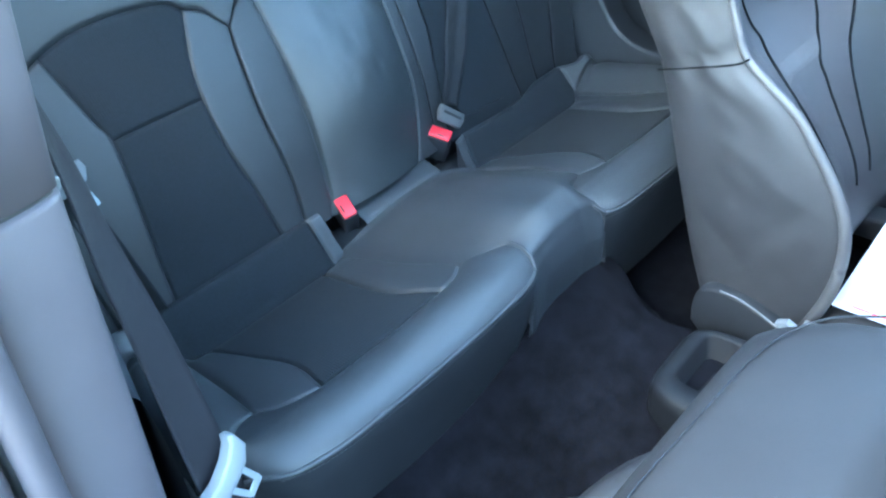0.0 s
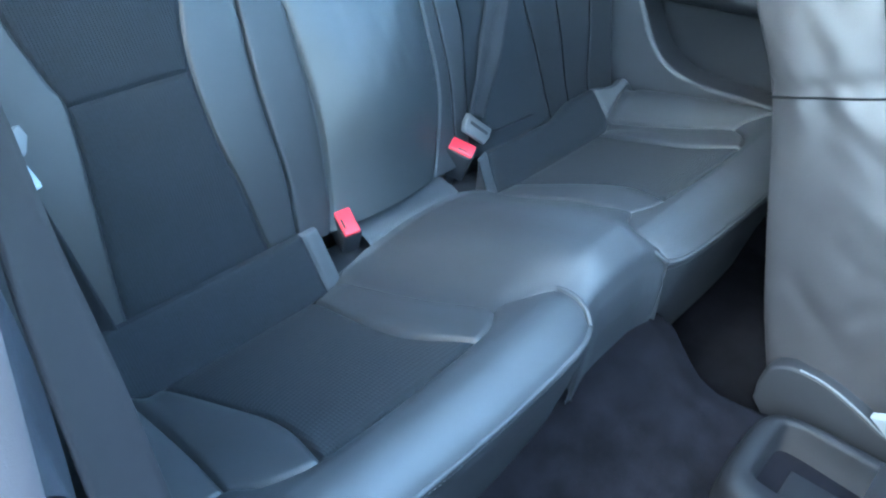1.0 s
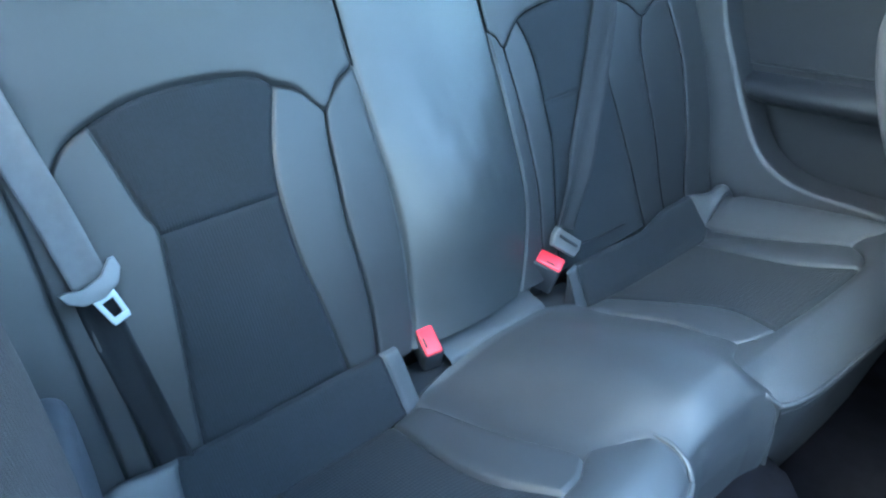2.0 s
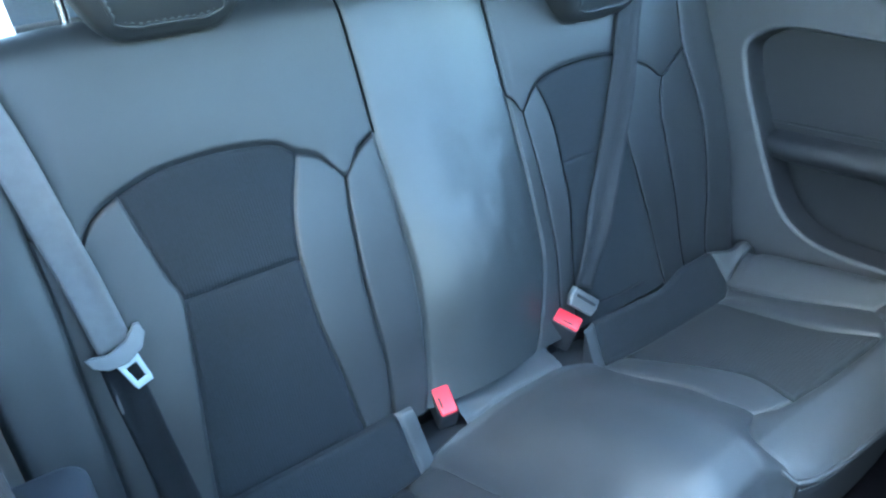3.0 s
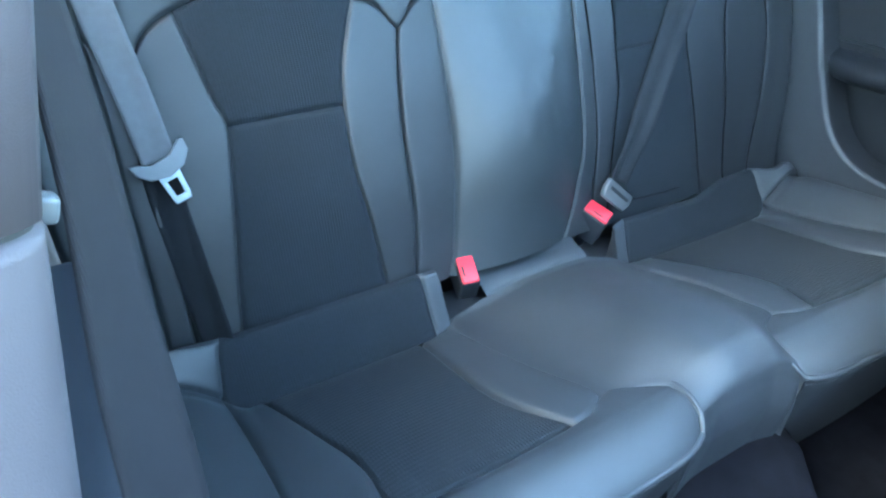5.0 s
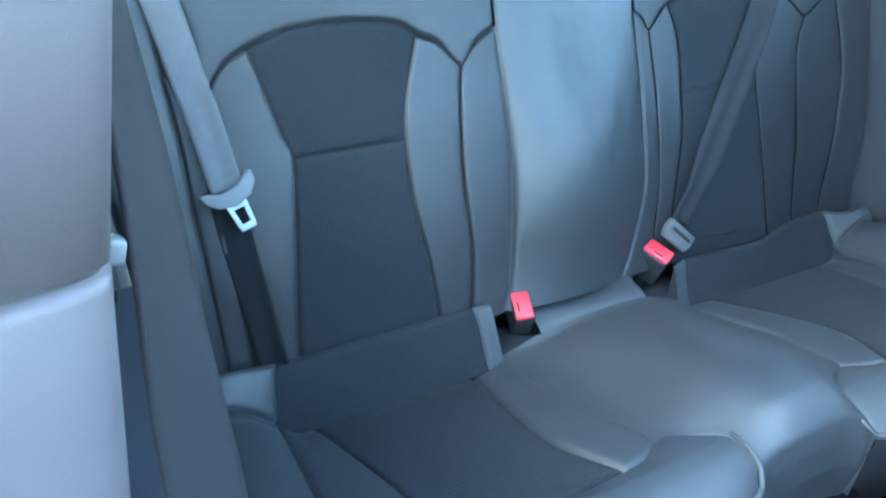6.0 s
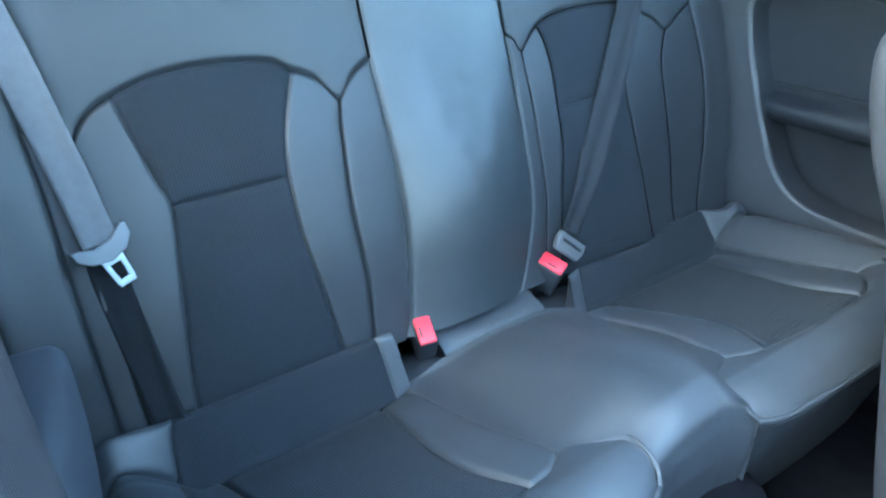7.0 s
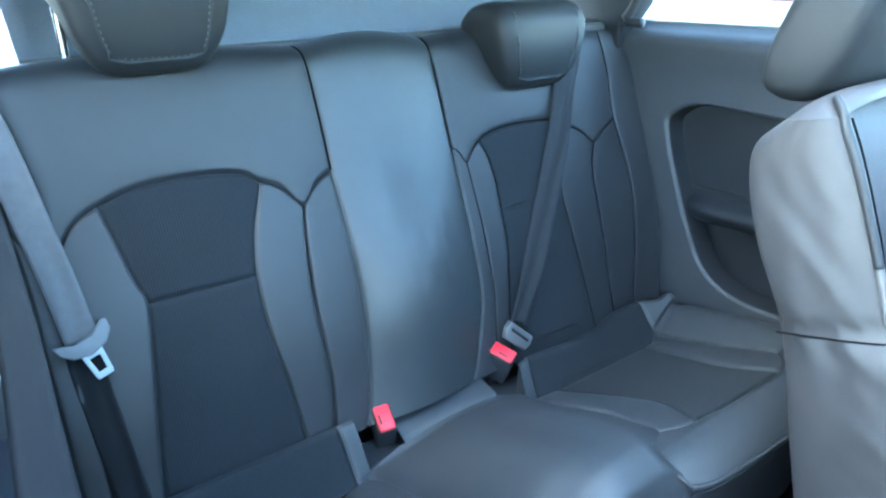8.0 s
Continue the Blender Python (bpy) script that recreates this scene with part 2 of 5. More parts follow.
def ribbon(points, side, width, thick=0.0018, n=80, curl=0.0, fold=0.0):
    """A strap along a curve; side gives its cross direction at the start and at the end."""
    c = crom(points, n)
    s0, s1 = (np.array(s, float) for s in side)
    rows = []
    for i in range(n):
        t = i / (n - 1)
        d = c[min(i + 1, n - 1)] - c[max(i - 1, 0)]
        d /= np.linalg.norm(d)
        s = (1 - t) * s0 + t * s1
        s -= d * (s @ d)
        s /= np.linalg.norm(s)
        nn = np.cross(d, s)
        w = width if not isinstance(width, (tuple, list)) else width[0] + (width[1] - width[0]) * t
        rows.append([c[i] + s * w * q + nn * (curl * (4 * q * q - 0.5) + fold * math.sin(9 * q + 5 * t)) for q in np.linspace(-0.5, 0.5, 9)])
    return sheet_bm(np.array(rows), thick)


def box(size, bevel=0.004, seg=3, at=(0, 0, 0), m=None):
    bm = bmesh.new()
    bmesh.ops.create_cube(bm, size=1)
    for v in bm.verts:
        v.co = Vector((v.co.x * size[0], v.co.y * size[1], v.co.z * size[2]))
    if bevel:
        bmesh.ops.bevel(bm, geom=bm.edges[:] + bm.verts[:], offset=bevel, segments=seg, profile=0.5, affect="EDGES")
    bmesh.ops.transform(bm, matrix=(m if m is not None else Matrix.Translation(at)), verts=bm.verts)
    return bm


def prism(outline, lo, hi, axis=0, bevel=0.0, seg=2):
    """A plate from a closed outline in the plane across an axis, between two places on that axis."""
    bm = bmesh.new()
    def put(p, v):
        q = list(p)
        q.insert(axis, v)
        return Vector(q)
    a = [bm.verts.new(put(p, lo)) for p in outline]
    b = [bm.verts.new(put(p, hi)) for p in outline]
    bm.faces.new(a)
    bm.faces.new(b[::-1])
    k = len(a)
    for i in range(k):
        bm.faces.new((a[i], a[(i + 1) % k], b[(i + 1) % k], b[i]))
    bmesh.ops.recalc_face_normals(bm, faces=bm.faces)
    if bevel:
        es = [e for e in bm.edges if len({round(v.co[axis], 5) for v in e.verts}) == 1]
        bmesh.ops.bevel(bm, geom=es, offset=bevel, segments=seg, profile=0.5, affect="EDGES")
    return bm


def loft(rings, cap=True):
    """A skin over rings of equally many places."""
    bm = bmesh.new()
    vs = [[bm.verts.new(p) for p in r] for r in rings]
    k = len(vs[0])
    for a, b in zip(vs, vs[1:]):
        for j in range(k):
            bm.faces.new((a[j], a[(j + 1) % k], b[(j + 1) % k], b[j]))
    if cap:
        bm.faces.new(vs[0])
        bm.faces.new(vs[-1][::-1])
    return bm


def superring(cx, cy, ax, ay, n=40, power=3.0):
    out = []
    for t in np.linspace(0, 2 * math.pi, n, endpoint=False):
        c, s = math.cos(t), math.sin(t)
        out.append((cx + ax * math.copysign(abs(c) ** (2 / power), c), cy + ay * math.copysign(abs(s) ** (2 / power), s)))
    return out


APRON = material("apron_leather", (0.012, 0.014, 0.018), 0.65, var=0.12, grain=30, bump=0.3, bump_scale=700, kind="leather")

# ---- rear seat surfaces ----
CX = 0.028                      # the bench's middle line
BACK_V = [0.10, 0.18, 0.256, 0.36, 0.465, 0.56, 0.62, 0.70, 0.745, 0.785, 0.815, 0.845, 0.875, 0.91]
BACK_Y = [0.412, 0.434, 0.456, 0.478, 0.514, 0.555, 0.582, 0.615, 0.632, 0.648, 0.669, 0.695, 0.722, 0.735]
BACK_Z = [0.10, 0.18, 0.256, 0.36, 0.465, 0.56, 0.62, 0.70, 0.743, 0.774, 0.788, 0.789, 0.776, 0.745]
_bc = crom(list(zip(BACK_V, BACK_Y, BACK_Z)), 500)
_bc = _bc[np.argsort(_bc[:, 0])]


def back_surface(x, v):
    side = np.clip((np.abs(x - CX) - 0.56) / 0.12, 0, 1)
    y = np.interp(v, _bc[:, 0], _bc[:, 1]) - 0.022 * side ** 2
    z = np.interp(v, _bc[:, 0], _bc[:, 2])
    return np.stack([x, y, z], -1)


CUSH_W = [-0.04, -0.025, -0.013, -0.004, 0.012, 0.032, 0.052, 0.07, 0.2, 0.3, 0.35, 0.382, 0.398, 0.416, 0.430, 0.46]
CUSH_Z = [0.22, 0.236, 0.250, 0.2590, 0.2670, 0.2705, 0.2690, 0.264, 0.2185, 0.1835, 0.167, 0.158, 0.180, 0.218, 0.243, 0.29]
_cc = crom(list(zip(CUSH_W, CUSH_Z)), 500)


_bow = crom(list(zip([0.05, 0.074, 0.105, 0.14, 0.24, 0.34, 0.44, 0.488, 0.538, 0.565, 0.582, 0.66], [0.032, 0.026, 0.014, 0.006, 0.001, 0.0, 0.003, 0.008, 0.023, 0.045, 0.062, 0.12])), 400)


def front_bow(u):
    """How far the front edge lies behind its foremost line, by the distance from the bench's middle."""
    return np.interp(u, _bow[:, 0], _bow[:, 1])


def cushion_surface(x, w):
    u = np.abs(x - CX)
    fade = np.clip((0.10 - w) / 0.13, 0, 1)
    y = w + front_bow(u) * fade
    z = np.interp(w, _cc[:, 0], _cc[:, 1])
    out = np.clip((u - 0.50) / 0.09, 0, 1)
    z = z + out * out * (3 - 2 * out) * np.interp(w, [-0.05, 0.1, 0.36, 0.39, 0.44], [-0.005, 0.012, 0.062, 0.062, 0.0])
    z = z - 0.05 * np.clip((u - 0.585) / 0.04, 0, 1) ** 2
    return np.stack([x, y, z], -1)


_hc = crom(list(zip([-0.20, -0.13, -0.075, -0.05, -0.03, -0.015, 0.0, 0.012, 0.032, 0.052, 0.07, 0.2, 0.3, 0.35, 0.385, 0.405, 0.45, 0.47],
                    [0.10, 0.150, 0.203, 0.224, 0.241, 0.252, 0.2615, 0.267, 0.2705, 0.269, 0.264, 0.2185, 0.1835, 0.168, 0.163, 0.168, 0.192, 0.20])), 400)
_hl = crom(list(zip([-0.20, -0.075, -0.03, 0.02, 0.07, 0.13, 0.2, 0.3, 0.36, 0.405, 0.44],
                    [0.0, 0.001, 0.006, 0.018, 0.031, 0.042, 0.044, 0.038, 0.032, 0.017, 0.005])), 300)


def smooth01(t):
    t = np.clip(t, 0, 1)
    return t * t * (3 - 2 * t)


def hump_surface(x, w):
    """The raised middle of the cushion: a soft crown that rolls over at the front and drops faster on the far side."""
    wide = smooth01((w - 0.03) / 0.10)
    dx = x - CX
    near = 1 - smooth01((-dx - 0.005) / (0.080 + 0.075 * wide))
    far = 1 - smooth01((dx - 0.055) / (0.042 + 0.085 * wide))
    y = np.where(w > 0, w, np.interp(w, [-0.20, -0.075, -0.03, 0.0], [-0.002, -0.014, -0.010, 0.0])) + front_bow(np.abs(dx)) * np.clip((0.10 - w) / 0.13, 0, 0.86)
    z = np.interp(w, _hc[:, 0], _hc[:, 1])
    return np.stack([x, y, z + near * far * np.interp(w, _hl[:, 0], _hl[:, 1])], -1)


def mirror_x(pts):
    return [(2 * CX - x, v) for x, v in pts]


def under(points, v):
    return [(p[0], v) for p in points]


# seams of the backrest in (x, v)
LOW = 0.205
N_CSEAM = [(-0.128, LOW), (-0.113, 0.254), (-0.098, 0.391), (-0.093, 0.503), (-0.092, 0.608)]
N_CSEAM_UP = [(-0.092, 0.608), (-0.089, 0.686), (-0.088, 0.775), (-0.088, 0.83), (-0.088, 0.90)]
F_CSEAM = [(0.098, LOW), (0.121, 0.258), (0.142, 0.348), (0.147, 0.466), (0.153, 0.606)]
F_CSEAM_UP = [(0.153, 0.606), (0.156, 0.689), (0.156, 0.764), (0.158, 0.83), (0.158, 0.90)]

SEATS = {
    "near": dict(
        groove=[(-0.186, LOW), (-0.175, 0.297), (-0.175, 0.424), (-0.163, 0.520), (-0.153, 0.564)],
        ins_in=[(-0.232, LOW), (-0.244, 0.317), (-0.256, 0.403), (-0.254, 0.485)],
        ins_in_up=[(-0.254, 0.485), (-0.241, 0.541), (-0.211, 0.610)],
        ins_out=[(-0.452, LOW), (-0.441, 0.291), (-0.426, 0.385), (-0.409, 0.486)],
        ins_out_up=[(-0.409, 0.486), (-0.417, 0.514), (-0.427, 0.563), (-0.438, 0.617)],
        arch_out=[(-0.503, 0.550), (-0.491, 0.580), (-0.468, 0.603), (-0.438, 0.617)],
        arch_mid=[(-0.438, 0.617), (-0.383, 0.631), (-0.312, 0.634), (-0.238, 0.626), (-0.211, 0.610)],
        arch_in=[(-0.211, 0.610), (-0.181, 0.597), (-0.153, 0.564)],
        notch=[(-0.153, 0.564), (-0.124, 0.592), (-0.092, 0.608)],
        bolster_out=[(-0.512, LOW), (-0.508, 0.362), (-0.507, 0.466), (-0.503, 0.550)],
        out_notch=[(-0.541, 0.599), (-0.522, 0.576), (-0.503, 0.550)],
        out_seam=[(-0.546, LOW), (-0.543, 0.419), (-0.540, 0.521), (-0.541, 0.599)],
        out_seam_up=[(-0.541, 0.599), (-0.535, 0.686), (-0.519, 0.773), (-0.515, 0.83), (-0.515, 0.90)],
        edge=[(-0.625, LOW), (-0.628, 0.415), (-0.634, 0.554), (-0.636, 0.697), (-0.625, 0.90)],
        cseam=N_CSEAM, cseam_up=N_CSEAM_UP),
    "far": dict(
        groove=[(0.158, LOW), (0.171, 0.338), (0.174, 0.414), (0.176, 0.491), (0.176, 0.577)],
        ins_in=[(0.192, LOW), (0.209, 0.350), (0.224, 0.425), (0.227, 0.485)],
        ins_in_up=[(0.227, 0.485), (0.231, 0.536), (0.228, 0.577), (0.218, 0.610)],
        ins_out=[(0.426, LOW), (0.419, 0.256), (0.399, 0.361), (0.391, 0.435), (0.388, 0.486)],
        ins_out_up=[(0.388, 0.486), (0.404, 0.534), (0.426, 0.573), (0.451, 0.605)],
        arch_out=[(0.514, 0.567), (0.484, 0.591), (0.451, 0.605)],
        arch_mid=[(0.451, 0.605), (0.412, 0.621), (0.357, 0.627), (0.289, 0.626), (0.241, 0.619), (0.218, 0.610)],
        arch_in=[(0.218, 0.610), (0.199, 0.597), (0.176, 0.577)],
        notch=[(0.176, 0.577), (0.166, 0.595), (0.153, 0.606)],
        bolster_out=[(0.487, LOW), (0.486, 0.240), (0.481, 0.339), (0.482, 0.444), (0.490, 0.518), (0.514, 0.567)],
        out_notch=[(0.592, 0.603), (0.555, 0.586), (0.514, 0.567)],
        out_seam=[(0.552, LOW), (0.558, 0.247), (0.579, 0.368), (0.595, 0.461), (0.597, 0.523), (0.592, 0.603)],
        out_seam_up=[(0.592, 0.603), (0.598, 0.646), (0.605, 0.706), (0.603, 0.83), (0.603, 0.90)],
        edge=[(0.638, LOW), (0.658, 0.417), (0.668, 0.544), (0.675, 0.647), (0.676, 0.73), (0.655, 0.90)],
        cseam=F_CSEAM, cseam_up=F_CSEAM_UP),
}


BENCH = thing("bench_seat", "dark leather two-place rear bench with cloth inserts and a raised middle", "car seat", at=(CX, 0.3, 0.06))


def build_backrest():
    # the black rear shell carries the panels
    shell = [[(x, y, z) for y, z in ((0.47, 0.19), (0.585, 0.47), (0.64, 0.70), (0.69, 0.755), (0.728, 0.745), (0.70, 0.60), (0.53, 0.15))] for x in (-0.60, 0.645)]
    seat = part("backrest", loft(shell), BLACK_TRIM, BENCH, "dark blue-grey leather backrest with cloth inserts and arched seams", smooth=False)

    def put(name, mat, label="", **k):
        return part(name, panel(back_surface, **k), mat, seat, label)

    # added board, stops daylight from the boot leaking under the backrest
    part("light_leak_board", box((1.29, 0.02, 0.36), 0.004, at=(CX + 0.008, 0.565, 0.075)), BLACK_TRIM, seat, "added black board blocking light below the backrest")
    for side, c in SEATS.items():
        s = 1 if side == "near" else -1
        swell, wide, cut = (0.003, 0.0026, 0.75) if side == "near" else (0.0016, 0.0022, 0.4)

        def lr(inner, outer):
            """left and right borders, whichever side of the car"""
            return dict(left=outer, right=inner) if s == 1 else dict(left=inner, right=outer)

        def lo(a, b):
            return [a, b] if s == 1 else [b, a]

        def run(pts):
            return pts if s == 1 else pts[::-1]
        def dep(front, inner, back, outer):
            """seam depths: front, right, back, left"""
            front, inner, back, outer = (cut * q for q in (front, inner, back, outer))
            return (front, inner, back, outer) if s == 1 else (front, outer, back, inner)
        put("cloth_insert", CLOTH, "dark ribbed cloth insert", front=lo(c["ins_out"][0], c["ins_in"][0]), back=lo(c["ins_out"][-1], c["ins_in"][-1]),
            **lr(c["ins_in"], c["ins_out"]), puff=0.004, edges=dep(0, 0.006, 0.007, 0.006), nu=50, nv=50)
        put("cloth_insert", CLOTH, "dark ribbed cloth insert", front=lo(c["ins_out_up"][0], c["ins_in_up"][0]), back=run(c["arch_mid"]),
            **lr(c["ins_in_up"], c["ins_out_up"]), puff=0.004, edges=dep(0.007, 0.006, 0.010, 0.006), nu=50, nv=36)
        put("inner_bolster", LEATHER, front=lo(c["ins_in"][0], c["groove"][0]), back=run(c["arch_in"]),
            **lr(c["groove"], c["ins_in"] + c["ins_in_up"][1:]), puff=swell, edges=dep(0, 0.010, 0.010, 0.006), nu=34, nv=60, width=wide)
        put("seam_strip", LEATHER, front=lo(c["groove"][0], c["cseam"][0]), back=run(c["notch"]),
            **lr(c["cseam"], c["groove"]), puff=swell, edges=dep(0, 0.005, 0.008, 0.010), nu=30, nv=60, width=wide)
        put("outer_bolster", LEATHER, front=lo(c["bolster_out"][0], c["ins_out"][0]), back=run(c["arch_out"]),
            **lr(c["ins_out"] + c["ins_out_up"][1:], c["bolster_out"]), puff=swell, edges=dep(0, 0.006, 0.010, 0.006), nu=34, nv=60, width=wide)
        put("outer_strip", LEATHER, front=lo(c["out_seam"][0], c["bolster_out"][0]), back=run(c["out_notch"]),
            **lr(c["bolster_out"], c["out_seam"]), puff=0.75 * swell, edges=dep(0, 0.006, 0.008, 0.004), nu=24, nv=60, width=wide)
        yoke_low = c["out_notch"] + c["arch_out"][1:] + c["arch_mid"][1:] + c["arch_in"][1:] + c["notch"][1:]
        put("yoke", LEATHER, "smooth leather yoke below the headrest", front=run(yoke_low), back=lo(c["out_seam_up"][-1], c["cseam_up"][-1]),
            **lr(c["cseam_up"], c["out_seam_up"]), puff=0.008, edges=dep(0.010, 0.005, 0, 0.005), nu=90, nv=50)
        put("side_bolster", LEATHER, front=lo(c["edge"][0], c["out_seam"][0]), back=lo(c["edge"][-1], c["out_seam_up"][-1]),
            **lr(c["out_seam"] + c["out_seam_up"][1:], c["edge"]), puff=0.006 if s == 1 else 0.003, edges=dep(0, 0.004 if s == 1 else 0.006, 0, 0.02), width=wide, nu=24, nv=80)
        if side == "far":
            # seen along the backrest, these seams close to thin dark lines
            for run_ in (c["groove"], c["ins_in"] + c["ins_in_up"][1:], c["ins_out"] + c["ins_out_up"][1:], c["bolster_out"], c["out_seam"] + c["out_seam_up"][1:], yoke_low):
                line = crom(run_, 60)
                part("seam", tube([tuple(q_ + np.array((0, -0.0002, 0))) for q_ in back_surface(line[:, 0], line[:, 1])], 0.0013, n=120, sides=6), SEAM, seat, "dark sewn seam")
    put("centre_panel", LEATHER_WORN, "worn leather centre panel with scuffs and dents", front=[N_CSEAM[0], F_CSEAM[0]], back=[N_CSEAM_UP[-1], F_CSEAM_UP[-1]],
        left=N_CSEAM + N_CSEAM_UP[1:], right=F_CSEAM + F_CSEAM_UP[1:], puff=0.018, round_=2.0, belly=(0.024, 0.40, 0.12), edges=(0, 0.005, 0, 0.005), nu=90, nv=150, width=0.0045, wrinkle=(0.0021, 21, 0.34, 0.66))
    for seam, dx in ((N_CSEAM + N_CSEAM_UP[1:], -0.0045), (F_CSEAM + F_CSEAM_UP[1:], 0.0045)):
        c = crom([(x + dx, v) for x, v in seam[1:-2]], 170)
        line = back_surface(c[:, 0], c[:, 1]) + np.array((0, -0.0016, 0.0006))
        stitch = bmesh.new()
        for i in range(0, 169, 2):
            d = Vector(line[i + 1] - line[i])
            m_ = Matrix.Translation(Vector((line[i] + line[i + 1]) / 2)) @ d.to_track_quat("X", "Z").to_matrix().to_4x4() @ Matrix.Diagonal((d.length * 1.2, 0.0009, 0.0009, 1))
            bmesh.ops.create_cube(stitch, size=1, matrix=m_)
        part("stitching", stitch, THREAD, seat, "pale stitching beside the centre panel", smooth=False)
        c = crom(seam[4:], 60)
        part("seam", tube([tuple(q_) for q_ in back_surface(c[:, 0], c[:, 1]) + np.array((0, 0.0008, -0.0008))], 0.0017, n=120, sides=8), SEAM, seat, "dark sewn seam")
    return seat


build_backrest()

# ---- rear cushion ----
C_TOP = 0.434
STRIP_LOW = [(-0.500, 0.388), (-0.478, 0.379), (-0.364, 0.376), (-0.246, 0.377), (-0.158, 0.385)]
STRIP_END = [(-0.184, 0.382), (-0.188, 0.42), (-0.190, C_TOP)]
INB_UP = [(-0.123, 0.124), (-0.144, 0.224), (-0.158, 0.385)]
INB_LO = [(-0.184, 0.080), (-0.219, 0.186), (-0.216, 0.377)]
INB_FRONT = [(-0.184, 0.080), (-0.152, 0.086), (-0.126, 0.104), (-0.123, 0.124)]
CLOTH_FRONT = [(-0.413, 0.074), (-0.333, 0.072), (-0.257, 0.074), (-0.184, 0.080)]
OUTB_IN = [(-0.413, 0.074), (-0.404, 0.162), (-0.423, 0.252), (-0.455, 0.378)]
OUTB_OUT = [(-0.494, 0.122), (-0.492, 0.22), (-0.495, 0.31), (-0.500, 0.388)]
OUTB_FRONT = [(-0.494, 0.122), (-0.47, 0.096), (-0.44, 0.080), (-0.413, 0.074)]
ROLL_BACK = [(-0.545, 0.09), (-0.52, 0.115), (-0.494, 0.122), (-0.47, 0.096), (-0.44, 0.080), (-0.413, 0.074), (-0.333, 0.072), (-0.257, 0.074), (-0.184, 0.080),
             (-0.152, 0.086), (-0.126, 0.104), (-0.10, 0.106), (-0.052, 0.069)]
ROLL_FRONT = [(-0.56, -0.012), (-0.50, -0.012), (-0.40, -0.012), (-0.25, -0.012), (-0.12, -0.012), (-0.062, -0.012)]
EDGE_X = -0.604


